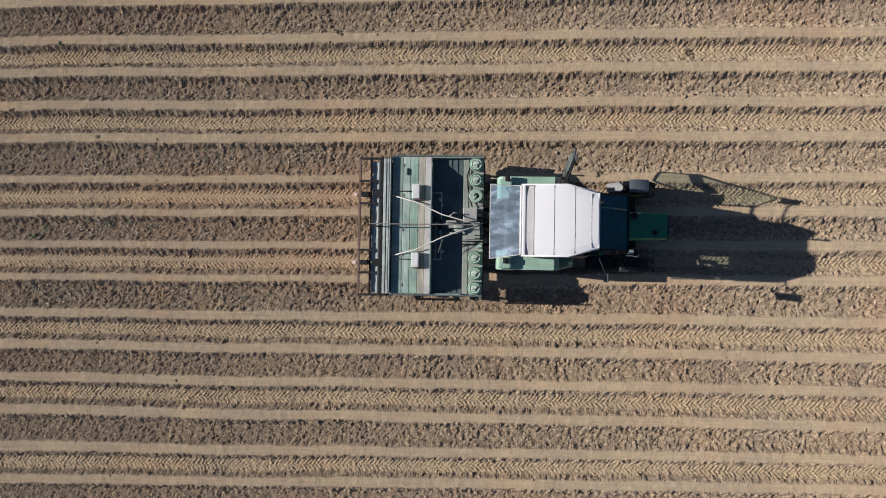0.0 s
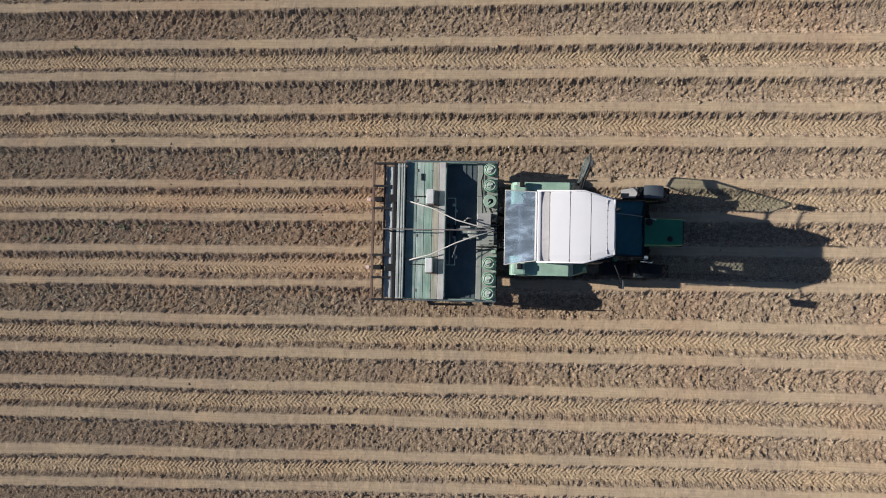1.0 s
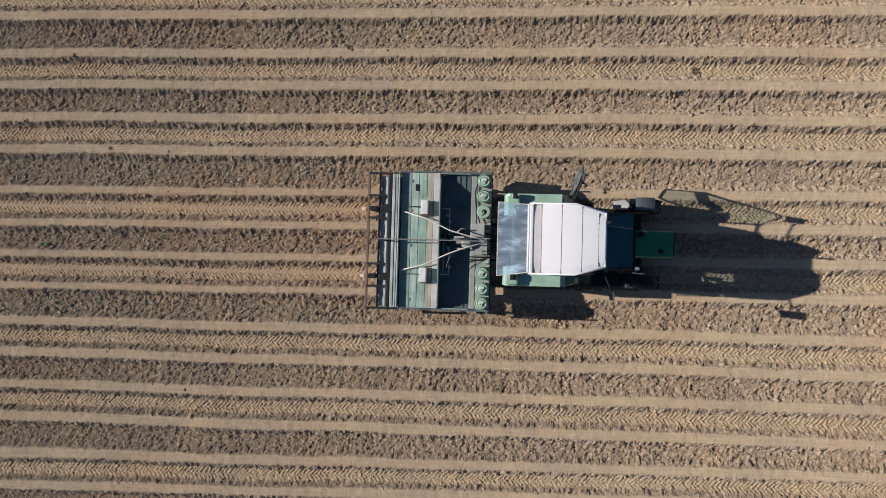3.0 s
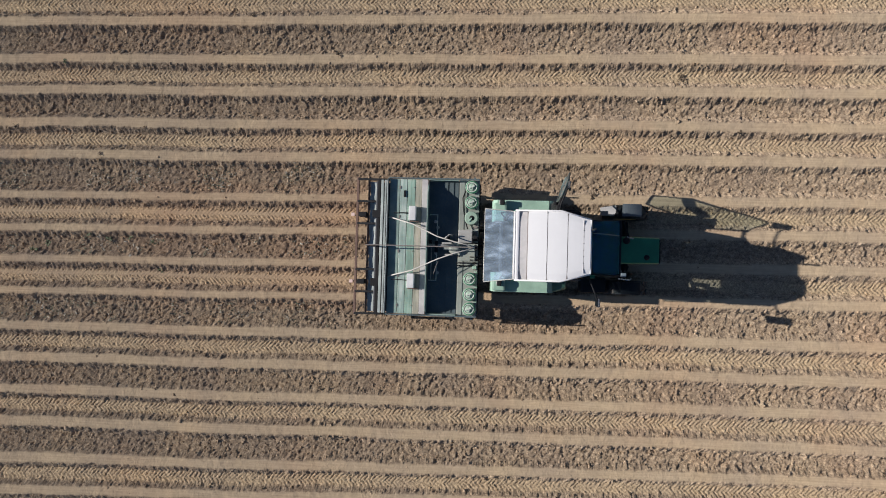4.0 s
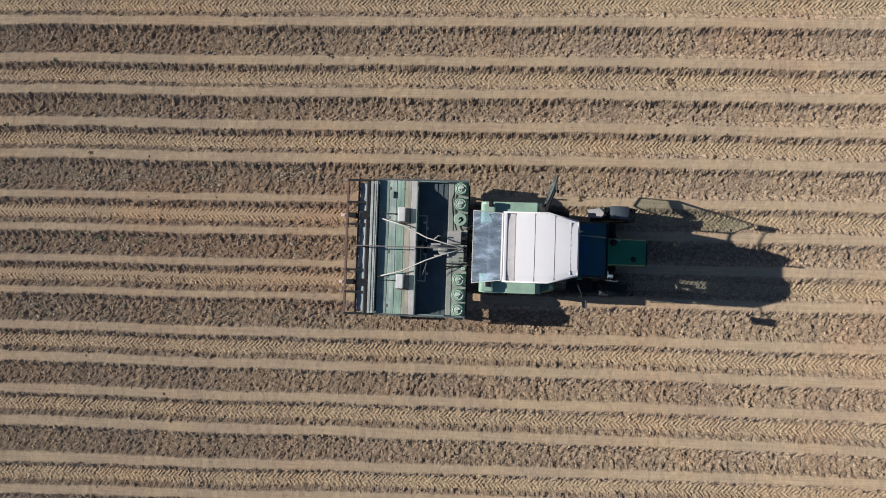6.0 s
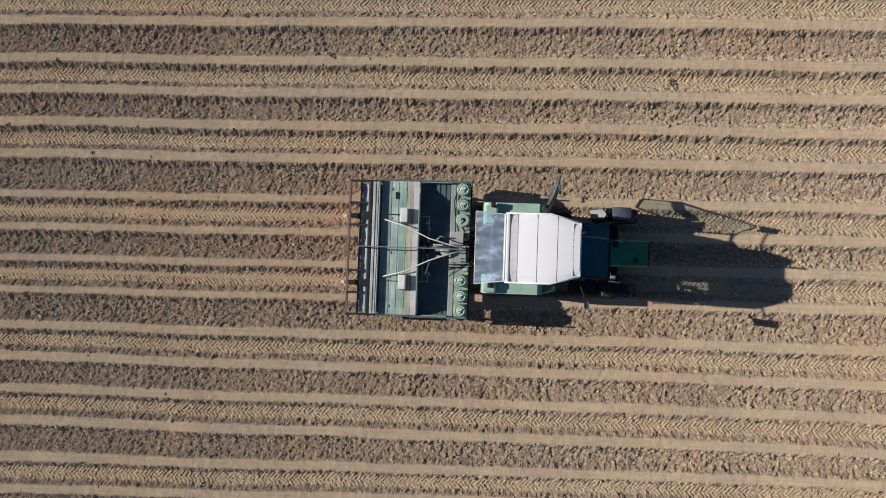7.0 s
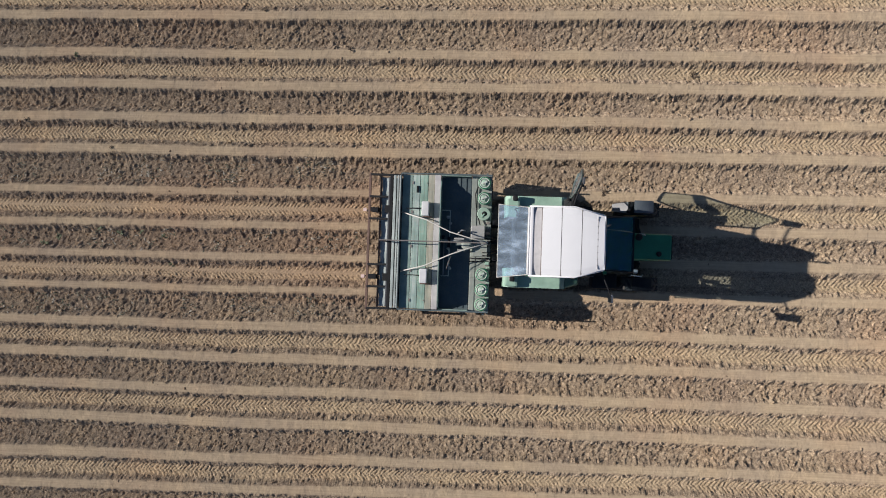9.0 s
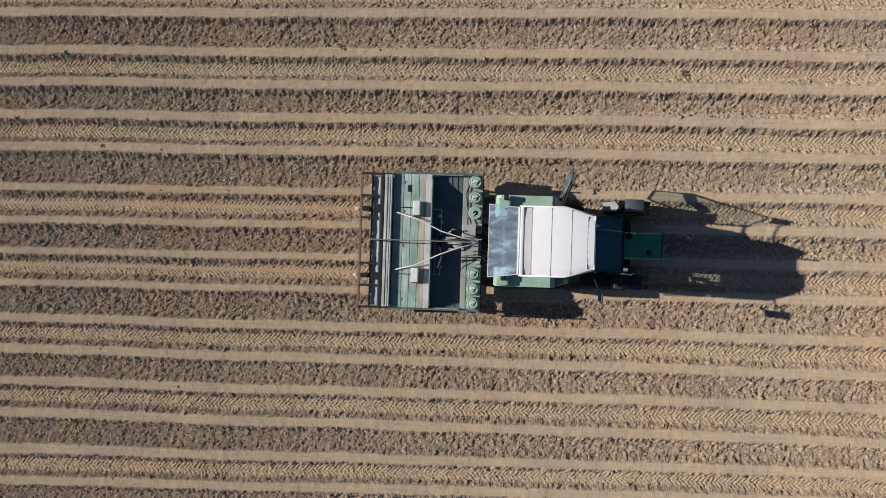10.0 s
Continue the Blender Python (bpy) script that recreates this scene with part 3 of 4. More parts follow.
cuts = (0.66, 0.88, 1.22, 1.57, 1.97)
bm = B()
outline = [(0.64, 0.625), (1.45, 0.63), (1.99, 0.485)]
ring = outline + [(x, -y) for x, y in outline[::-1]]
hexa(bm, [(x, y, roof_z(x) - 0.16) for x, y in ring], [(x, y, roof_z(x) - 0.045) for x, y in ring], 0.012)
roof = part("roof", bm, GREEN, tractor, "green roof frame under white panels")
for a, b, mat in zip(cuts, cuts[1:], (ROOF_DIRT, WHITE, WHITE, WHITE)):
    bm = B()
    xs = [a + 0.006 + (b - a - 0.012) * k / 4 for k in range(5)]
    top, low = [], []
    for x in xs:
        top.append([bm.verts.new((x, roof_y(x) * u, roof_z(x) + 0.035 * (1 - abs(u) ** 6) - (0.03 if mat is ROOF_DIRT else 0))) for u in np.linspace(-1, 1, 11)])
        low.append([bm.verts.new((x, roof_y(x) * u, roof_z(x) - 0.05)) for u in (-1, 1)])
    for p, q in zip(top, top[1:]):
        for k in range(10):
            bm.faces.new((p[k], q[k], q[k + 1], p[k + 1]))
    for p, q, l, m2 in zip(top, top[1:], low, low[1:]):
        bm.faces.new((p[0], l[0], m2[0], q[0]))
        bm.faces.new((p[-1], q[-1], m2[1], l[1]))
    for p, l in ((top[0], low[0]), (top[-1], low[-1])):
        bm.faces.new(p + [l[1], l[0]])
    bmesh.ops.recalc_face_normals(bm, faces=bm.faces)
    part("roof_panel", bm, mat, roof, "weathered grey rear roof panel" if mat is ROOF_DIRT else "white roof panel")
for x in cuts[1:4]:
    bm = B()
    box(bm, x - 0.008, x + 0.008, -roof_y(x) + 0.02, roof_y(x) - 0.02, roof_z(x) - 0.04, roof_z(x) + 0.012, 0)
    part("roof_seam", bm, FRAME_GREY, roof)
for k in range(8):
    part("rivet", spin(B(), [(0.009, 0), (0.009, 0.005), (0.004, 0.008)], (1.845, -0.40 + 0.114 * k, roof_z(1.845) + 0.033), "z", 8), CHARCOAL, roof)
part("front_seam", box(B(), 1.84, 1.85, -0.46, 0.46, roof_z(1.845) + 0.012, roof_z(1.845) + 0.0355, 0.0), OFFWHITE, roof)
for s in (1, -1):
    part("roof_rim", tube(B(), [(0.66, s * 0.615, 2.69), (1.45, s * 0.618, roof_z(1.45) + 0.006), (1.97, s * 0.476, roof_z(1.97) + 0.006)], 0.014, 6), WHITE, roof)
part("roof_rim", tube(B(), [(1.975, -0.47, roof_z(1.97) + 0.01), (1.975, 0.47, roof_z(1.97) + 0.01)], 0.014, 6), WHITE, roof)
bm = B()
tube(bm, [(0.655, -0.60, 2.68), (0.655, 0.60, 2.68)], 0.016)
part("roof_edge", bm, WHITE, roof)
part("roof_lip", box(B(), 0.672, 0.735, -0.605, 0.605, 2.62, 2.702, 0.018), WHITE, roof)
for s in (1, -1):
    bm = B()
    box(bm, 1.95, 2.02, s * 0.38 - 0.07, s * 0.38 + 0.07, 2.56, 2.68, 0.02)
    part("roof_light", bm, BLACK, roof)
part("antenna", tube(B(), [(2.0, 0.29, 2.64), (2.0, 0.30, 3.02)], 0.02, 6), BLACK, roof)

# open rear window, hinged at the roof
win = [(0.125, 0.672, 2.26), (0.64, 0.60, 2.64), (0.64, -0.60, 2.64), (0.125, -0.672, 2.26)]
rear_window = part("rear_window", tube(B(), win, 0.012, 6, True), GREY, tractor, "open rear window, sky reflection painted into its dusty film")
part("pane", plate(B(), [(x, y, z + 0.004) for x, y, z in win], 0.006), GLASS, rear_window)
for s in (1, -1):
    part("stay", tube(B(), [(0.125, s * 0.36, 2.26), (0.04, s * 0.36, 2.24), (0.04, s * 0.30, 2.20)], 0.010, 6), BLACK, rear_window)
    part("hinge", tube(B(), [(0.60, s * 0.62, 2.60), (0.42, s * 0.60, 2.2), (0.5, s * 0.54, 1.9)], 0.014, 6), BLACK, rear_window)

# windscreen, slanting forward over the hood
ws = [(2.00, 0.47, 2.60), (2.62, 0.53, 2.08), (2.62, -0.49, 2.08), (2.00, -0.47, 2.60)]
windscreen = part("windscreen", tube(B(), ws, 0.022, 6, True), BLACK, tractor, "dark tinted windscreen")
part("pane", plate(B(), ws, 0.008), TINTED, windscreen).visible_shadow = False
# thin grey line modelled in place of a highlight on the glass
bm = B()
tube(bm, [(2.58, 0.24, 2.135), (2.30, 0.25, 2.37), (2.03, 0.25, 2.595)], 0.007, 6)
part("highlight_line", bm, FRAME_GREY, windscreen)
# fixed side pane and the open door with its mirror
part("side_pane", hexa(B(), [(0.62, -0.55, 1.42), (1.95, -0.52, 1.42), (1.90, -0.50, 2.5), (0.70, -0.57, 2.5)], [(0.62, -0.556, 1.42), (1.95, -0.526, 1.42), (1.90, -0.506, 2.5), (0.70, -0.576, 2.5)]), DOOR_GLASS, tractor)
door_ring = [(1.48, 0.86, 1.80), (1.49, 0.90, 2.45), (1.58, 1.15, 2.54), (1.72, 1.43, 1.66), (1.71, 1.42, 1.20), (1.64, 1.23, 1.17)]
door = part("door", tube(B(), door_ring, 0.024, 6, True), DOOR, tractor, "open cab door with glass pane")
part("pane", hexa(B(), door_ring, [(x + 0.006, y - 0.002, z) for x, y, z in door_ring]), DOOR_GLASS, door)
for z in (2.42, 1.86):
    part("door_hinge", tube(B(), [(1.42, 0.60, z), (1.45, 0.76, z), (1.49, 0.89, z)], 0.022, 6), BLACK, door)
part("handle", tube(B(), [(1.66, 1.16, 1.75), (1.72, 1.14, 1.75), (1.72, 1.10, 1.75)], 0.025, 8), BLACK, door)
mirror_arm = part("mirror_arm", tube(B(), [(1.98, -0.52, 2.50), (2.10, -0.78, 2.46), (2.18, -0.97, 2.40)], 0.014, 6), BLACK, tractor)
bm = B()
hexa(bm, [(2.17, -1.06, 2.18), (2.17, -0.90, 2.18), (2.17, -0.90, 2.50), (2.17, -1.06, 2.50)], [(2.20, -1.05, 2.18), (2.20, -0.91, 2.18), (2.20, -0.91, 2.50), (2.20, -1.05, 2.50)], 0.01)
part("mirror_case", bm, CHARCOAL, mirror_arm)
bm = B()
box(bm, 2.164, 2.168, -1.05, -0.91, 2.19, 2.49, 0)
part("mirror_glass", bm, MIRROR, mirror_arm)
door_mirror = part("door_mirror", hexa(B(), [(1.57, 1.02, 2.58), (1.58, 1.17, 2.58), (1.56, 1.13, 2.88), (1.55, 1.00, 2.88)], [(1.60, 1.03, 2.58), (1.61, 1.16, 2.58), (1.59, 1.12, 2.88), (1.58, 1.01, 2.88)], 0.01), CHARCOAL, door)
part("mirror_stay", tube(B(), [(1.42, 0.60, 2.70), (1.44, 0.74, 2.79), (1.56, 1.04, 2.80)], 0.016, 6), BLACK, door_mirror)
part("latch_box", bar(B(), (1.715, 1.43, 1.61), (1.60, 1.08, 1.76), 0.03, 0.14), CHARCOAL, door)

# added plate under the roof edge that shades the right front tyre
part("side_sun_plate", hexa(B(), [(0.95, -0.64, 1.48), (1.95, -0.63, 1.15), (1.92, -0.60, 2.05), (1.0, -0.62, 2.05)], [(0.95, -0.62, 1.48), (1.95, -0.61, 1.15), (1.92, -0.58, 2.05), (1.0, -0.60, 2.05)]), CHARCOAL, tractor, "dark plate added to keep sun off the front tyre")
# added panels that block sun past the cab; the slot lets one patch through
for z0, z1 in ((1.20, 1.70), (1.775, 1.79), (1.84, 2.48)):
    part("sun_block_panel", box(B(), 1.40, 1.45, 0.46, 0.60, z0, z1, 0.012 if z1 - z0 > 0.1 else 0.004), BLACK, tractor)
part("sun_block_panel", box(B(), 1.40, 1.45, 0.602, 0.75, 1.20, 2.48, 0.012), BLACK, tractor)

# fender carries on here; its shade is put into the darker green
part("fender_tail", hexa(B(), [(1.52, -0.87, 1.02), (1.78, -0.80, 1.02), (1.78, -0.50, 1.02), (1.52, -0.50, 1.02)], [(1.47, -0.85, 1.40), (1.74, -0.76, 1.30), (1.74, -0.50, 1.30), (1.47, -0.50, 1.40)], 0.02), SHADED_GREEN, tractor, "forward end of the fender, shade painted into its green")
# added sliver that widens the blocked sun beside the panels
part("sun_block_trim", hexa(B(), [(1.40, 0.752, 1.985), (1.40, 0.797, 1.985), (1.40, 0.760, 2.32), (1.40, 0.752, 2.32)], [(1.44, 0.752, 1.985), (1.44, 0.797, 1.985), (1.44, 0.760, 2.32), (1.44, 0.752, 2.32)]), BLACK, tractor)
# added bar behind the fender, only there to fill out the cab's shadow
part("sun_block_stay", box(B(), 1.40, 1.45, 0.752, 0.86, 1.05, 1.98, 0.01), BLACK, tractor)

# front mudguard
for s, inner, outer in ((1, 0.70, 0.95), (-1, 0.62, 0.87)):
    bm = B()
    pts = []
    for k in range(9):
        a = math.pi * (0.60 - 0.22 * k / 8)
        pts.append((3.05 + 0.56 * math.cos(a), 0.38 + 0.62 * math.sin(a)))
    a_, b_ = [], []
    for x, z in pts:
        a_.append((x, s * inner, z))
        b_.append((x, s * outer, z))
    va = [[bm.verts.new(p) for p in row] for row in (a_, b_)]
    vb = [[bm.verts.new((p[0] * 1.0, p[1], p[2] + 0.022)) for p in row] for row in (a_, b_)]
    for k in range(8):
        for g in (va, vb):
            bm.faces.new((g[0][k], g[0][k + 1], g[1][k + 1], g[1][k]))
        for r in (0, 1):
            bm.faces.new((va[r][k], va[r][k + 1], vb[r][k + 1], vb[r][k]))
    for k in (0, 8):
        bm.faces.new((va[0][k], va[1][k], vb[1][k], vb[0][k]))
    bmesh.ops.recalc_face_normals(bm, faces=bm.faces)
    # right guard is black: the shade on its side is in the colour
    guard = part("mudguard", bm, GUARD if s > 0 else BLACK, tractor, "front mudguard, shade painted black on the right one")
    if s > 0:
        part("mud_flap", plate(B(), [(2.50, s * 0.74, 0.62), (2.76, s * 0.70, 0.92), (2.76, s * 0.92, 0.92), (2.50, s * 0.90, 0.62)], 0.02), FLAP, guard, "pale plastic mud flap")
    part("strut", bar(B(), (2.74, s * inner, 0.94), (2.86, s * (outer - 0.03), 0.96), 0.05, 0.03), BLACK, guard)
    part("strut", bar(B(), (3.05, s * 0.30, 0.75), (2.9, s * 0.62, 0.95), 0.05, 0.04), BLACK, guard)
# tank, step and piping beside the hood
bm = B()
box(bm, 2.1, 2.62, -0.86, -0.54, 0.45, 0.80, 0.05)
part("fuel_tank", bm, BLACK, tractor)
part("step", box(B(), 1.75, 2.1, 0.50, 0.86, 0.38, 0.44, 0.015), BLACK, tractor)
part("step", box(B(), 1.75, 2.1, 0.50, 0.80, 0.66, 0.71, 0.015), BLACK, tractor)
part("battery_box", box(B(), 2.86, 2.96, -0.52, -0.44, 0.9, 1.08, 0.02), OFFWHITE, tractor, "pale battery box")
part("side_pipe", tube(B(), [(2.80, -0.56, 1.12), (3.02, -0.58, 1.10), (3.05, -0.54, 1.08)], 0.012, 6), OFFWHITE, tractor)
part("bonnet_pipe", tube(B(), [(2.80, -0.46, 1.2), (2.82, -0.42, 1.22), (2.82, -0.38, 1.2)], 0.012, 6), OFFWHITE, tractor)
# three-point hitch
for s in (1, -1):
    part("lower_link", bar(B(), (0.55, s * 0.28, 0.42), (-0.10, s * 0.40, 0.45), 0.06, 0.07), BLACK, tractor)
    part("lift_arm", bar(B(), (0.50, s * 0.26, 1.0), (0.15, s * 0.36, 0.5), 0.05, 0.05), BLACK, tractor)
part("top_link", tube(B(), [(0.45, 0, 0.95), (0.0, 0, 1.05)], 0.03, 8), BLACK, tractor)


# ---- four-row planter ----
planter = thing("row_planter", "four-row green planter with hopper, canisters and rusty rear frame", "planter", x=-1.2, y=0.0, z=FURROW)


LIFT, DRAW = 0.22, 0.983       # the upper works stand this much higher and a little closer in


def up(x, y, z):
    return (x * DRAW, y * DRAW, z + LIFT)


DROP = -0.08


def slab(name, x0, x1, y0, y1, z0, z1, mat, parent=planter, bevel=0.008, label=""):
    if z0 > 0.80 and x0 > -0.41:
        z0, z1 = z0 - DROP, z1 - DROP
    elif z0 > 0.80 and x0 > -1.9:
        x0, x1, y0, y1, z0, z1 = x0 * DRAW, x1 * DRAW, y0 * DRAW, y1 * DRAW, z0 + LIFT, z1 + LIFT
    return part(name, box(B(), x0, x1, y0, y1, z0, z1, bevel), mat, parent, label)


# main beams, legs and ground wheels
slab("main_beam", -0.10, 0.02, -1.36, 1.36, 0.50, 0.62, BLACK)
slab("rear_beam", -1.72, -1.60, -1.36, 1.36, 0.50, 0.62, BLACK)
for yy in (-1.1, 1.1, -0.35, 0.35):
    slab("side_beam", -1.62, -0.08, yy - 0.04, yy + 0.04, 0.50, 0.60, BLACK)
for yy in (-0.75, 0.75):
    w = part("ground_wheel", spin(B(), [(0.10, -0.09), (0.34, -0.09), (0.36, -0.04), (0.36, 0.04), (0.34, 0.09), (0.10, 0.09)], (-0.95, yy, FURROW + 0.36), "y", 28, soft=False), RUBBER, planter)
    part("hub", spin(B(), [(0.10, -0.10), (0.10, 0.10), (0.02, 0.11)], (-0.95, yy, FURROW + 0.36), "y", 14), RIM, w)
for k, yy in enumerate((-1.09, -0.37, 0.37, 1.09)):
    for s in (-0.16, 0.16):
        part("ridging_disc", spin(B(), [(0.24, -0.008), (0.24, 0.008), (0.06, 0.02)], (-1.72, yy + s, 0.22), "y", 24, soft=False), GREY, planter)
    part("seed_tube", hexa(B(), [(-0.95, yy - 0.06, 0.25), (-0.75, yy - 0.06, 0.25), (-0.75, yy + 0.06, 0.25), (-0.95, yy + 0.06, 0.25)],
         [(-1.0, yy - 0.08, 0.62), (-0.6, yy - 0.08, 0.62), (-0.6, yy + 0.08, 0.62), (-1.0, yy + 0.08, 0.62)], 0.01), HOPPER, planter)

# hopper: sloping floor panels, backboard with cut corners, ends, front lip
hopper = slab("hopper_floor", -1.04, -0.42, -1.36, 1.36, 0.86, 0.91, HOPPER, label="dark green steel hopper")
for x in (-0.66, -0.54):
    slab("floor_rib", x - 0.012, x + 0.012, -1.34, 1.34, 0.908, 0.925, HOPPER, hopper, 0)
board = [(-1.36, 0.88), (-1.36, 1.03), (-1.20, 1.25), (1.05, 1.25), (1.34, 1.03), (1.36, 0.88)]
part("backboard", hexa(B(), [up(-1.044, y, z) for y, z in board], [up(-1.026, y, z) for y, z in board]), TEAL, hopper, "green steel backboard")
for s in (1, -1):
    slab("hopper_end", -1.04, -0.42, s * 1.37 - 0.012, s * 1.37 + 0.012, 0.81, 1.04, TEAL, hopper)
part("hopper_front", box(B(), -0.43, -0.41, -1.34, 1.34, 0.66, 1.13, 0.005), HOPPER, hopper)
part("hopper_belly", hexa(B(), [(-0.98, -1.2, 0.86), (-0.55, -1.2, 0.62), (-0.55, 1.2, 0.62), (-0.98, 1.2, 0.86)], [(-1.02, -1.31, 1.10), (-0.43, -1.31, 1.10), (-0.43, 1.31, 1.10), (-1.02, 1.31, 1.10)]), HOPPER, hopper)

# lids and planks behind the hopper
for y0, y1 in ((-1.37, -0.69), (-0.685, -0.005), (0.005, 0.685), (0.69, 1.37)):
    slab("lid_panel", -1.615, -1.47, y0, y1, 1.03, 1.075, PANEL, bevel=0.01)
    slab("lid_panel", -1.465, -1.305, y0, y1, 1.03, 1.07, MID_GREEN, bevel=0.01)
slab("rear_strip", -1.83, -1.625, -1.37, 1.37, 1.045, 1.06, TEAL)
slab("plank", -1.30, -1.172, -1.37, 1.37, 1.035, 1.07, WOOD, label="weathered brown plank")
for y0, y1 in ((-1.37, -0.60), (-0.595, 0.40), (0.405, 1.37)):
    slab("plank", -1.166, -1.046, y0, y1, 1.06, 1.10, OFFWHITE, label="pale dusty plank")
slab("lid_tray", -1.62, -1.05, -1.36, 1.36, 1.015, 1.03, HOPPER)
slab("latch", -1.54, -1.50, 1.0, 1.14, 1.07, 1.10, BLACK)
for yy in (0.665, -0.695):
    b = slab("motor_box", -1.41, -1.265, yy - 0.145, yy + 0.145, 1.08, 1.26, BOX_WHITE, bevel=0.015, label="white metal motor box")
    slab("bracket", -1.40, -1.2, yy - 0.17, yy - 0.15, 1.07, 1.16, RUST, b)
    part("cable", tube(B(), [up(-1.40, yy, 1.15), up(-1.55, yy + 0.01, 1.10), up(-1.74, yy + 0.01, 1.08)], 0.008, 6), BLACK, b)
for s in (1, -1):
    # added plate, hidden below the deck, that only widens the planter's shadow
    part("shadow_plate", box(B(), -0.12, -0.08, s * 1.325 - 0.13, s * 1.325 + 0.13, 0.28, 0.96, 0.005), HOPPER, planter)
    slab("side_rail", -1.86, 0.0, s * 1.395 - 0.015, s * 1.395 + 0.015, 1.025, 1.06, HOPPER)

# front deck with canisters
deck = slab("deck", -0.405, 0.0, -1.38, 1.38, 1.0, 1.05, DECK, label="dusty grey-green walkway deck")
def canister(y, plain=False):
    x, z = -0.15, 1.05 - DROP
    top = z - 0.14
    c = part("canister", spin(B(), [(0.115, 0.0), (0.125, 0.01), (0.125, 0.06), (0.135, 0.07), (0.135, 0.095), (0.12, 0.11)], (x, y, z), "z", 28), CANISTER, planter, "round pale green canister with lid")
    if plain:
        part("lid_opening", spin(B(), [(0.05, 0), (0.05, 0.006), (0.01, 0.007)], (x + 0.01, y, top + 0.248), "z", 18), BLACK, c, "dark opening in the lid")
        part("spout", bar(B(), (x - 0.05, y - 0.07, top + 0.26), (x + 0.01, y, top + 0.26), 0.025, 0.02), PALE_GREEN, c)
        return
    part("lid_ring", tube(B(), [(x + 0.095 * math.cos(a), y + 0.095 * math.sin(a), top + 0.255) for a in np.linspace(0, 6.2832, 24, endpoint=False)], 0.011, 6, True), LID, c)
    part("lid_groove", tube(B(), [(x + 0.115 * math.cos(a), y + 0.115 * math.sin(a), top + 0.250) for a in np.linspace(0, 6.2832, 24, endpoint=False)], 0.009, 6, True), GREEN, c)
    part("lid_centre", spin(B(), [(0.08, 0), (0.08, 0.010), (0.03, 0.016)], (x, y, top + 0.245), "z", 18), CANISTER, c)
    part("lid_knob", bar(B(), (x - 0.06, y - 0.015, top + 0.275), (x + 0.05, y + 0.025, top + 0.275), 0.03, 0.03), LID, c)
    part("lid_knob", bar(B(), (x + 0.0, y - 0.05, top + 0.27), (x + 0.03, y + 0.05, top + 0.27), 0.016, 0.02), LID, c)


for y in (1.22, 0.91, 0.60, -0.62, -0.93, -1.22):
    canister(y, y == 0.60)
part("hose", tube(B(), [(-0.28, 1.15, 1.08 - DROP), (-0.33, 1.0, 1.10 - DROP), (-0.31, 0.75, 1.09 - DROP), (-0.27, 0.55, 1.1 - DROP), (-0.22, 0.38, 1.12 - DROP)], 0.012, 6), BLACK, planter)
for y in (-0.78, -1.08, -0.48):
    slab("bracket", -0.06, 0.0, y - 0.012, y + 0.012, 1.05, 1.10, PALE_GREEN)
slab("gearbox", -0.40, -0.12, 0.10, 0.36, 1.05, 1.16, GREY, bevel=0.015, label="grey drive cover")
slab("drive_plate", -0.36, -0.06, -0.26, 0.06, 1.05, 1.10, DECK)
for yy in (-0.30, -0.36):
    part("pipe", tube(B(), [(-0.42, yy, 1.10 - DROP), (-0.02, yy, 1.10 - DROP)], 0.012, 6), BLACK, planter)
slab("post", -0.07, -0.01, -0.05, 0.05, 1.05, 1.56, BLACK)
slab("post", -0.10, -0.02, 0.18, 0.24, 1.05, 1.25, BLACK)
slab("post", -0.10, -0.02, -0.42, -0.36, 1.05, 1.2, PALE_GREEN)
# agitator pipe in the hopper
part("agitator_pipe", tube(B(), [up(-1.0, 0.66, 1.0), up(-0.84, 0.66, 1.0), up(-0.84, -0.68, 1.0), up(-1.0, -0.68, 1.0)], 0.013, 6), LID, planter)
part("agitator_shaft", tube(B(), [up(-0.95, 0.12, 0.98), up(-0.95, -0.68, 0.98)], 0.012, 6), GREY, planter)
for x, y in ((-0.88, 0.52), (-0.83, 0.40), (-0.86, -0.12), (-0.82, -0.52), (-0.70, 0.05)):
    part("sprocket", spin(B(), [(0.03, 0), (0.035, 0.02), (0.02, 0.04)], up(x, y, 0.99), "z", 12), GREY, planter)
# drive parts above the hopper's middle
for x0, x1, y0, y1, z, mat in ((-0.98, -0.92, 0.02, 0.14, 1.30, BLACK), (-0.72, -0.52, 0.06, 0.10, 1.34, GREY), (-0.86, -0.80, -0.10, 0.12, 1.32, BLACK), (-0.70, -0.45, -0.06, 0.05, 1.28, DECK), (-0.62, -0.56, 0.14, 0.24, 1.30, BLACK), (-0.66, -0.50, -0.16, -0.13, 1.30, GREY)):
    part("drive_part", box(B(), x0, x1, y0, y1, z - 0.05, z, 0.01), mat, planter)
part("drive_shaft", tube(B(), [(-1.0, 0.04, 1.30), (-0.45, 0.04, 1.30)], 0.018, 8), GREY, planter)
part("crank", tube(B(), [(-0.66, 0.18, 1.33), (-0.58, 0.25, 1.36), (-0.50, 0.24, 1.36)], 0.014, 6), GREY, planter)
part("drive_cover", spin(B(), [(0.11, 0), (0.12, 0.02), (0.11, 0.04), (0.04, 0.05)], (-0.47, -0.02, 1.24), "z", 24), DECK, planter, "round grey drive cover")
part("cover_foot", box(B(), -0.50, -0.40, -0.06, 0.04, 1.10, 1.28, 0.01), DECK, planter)
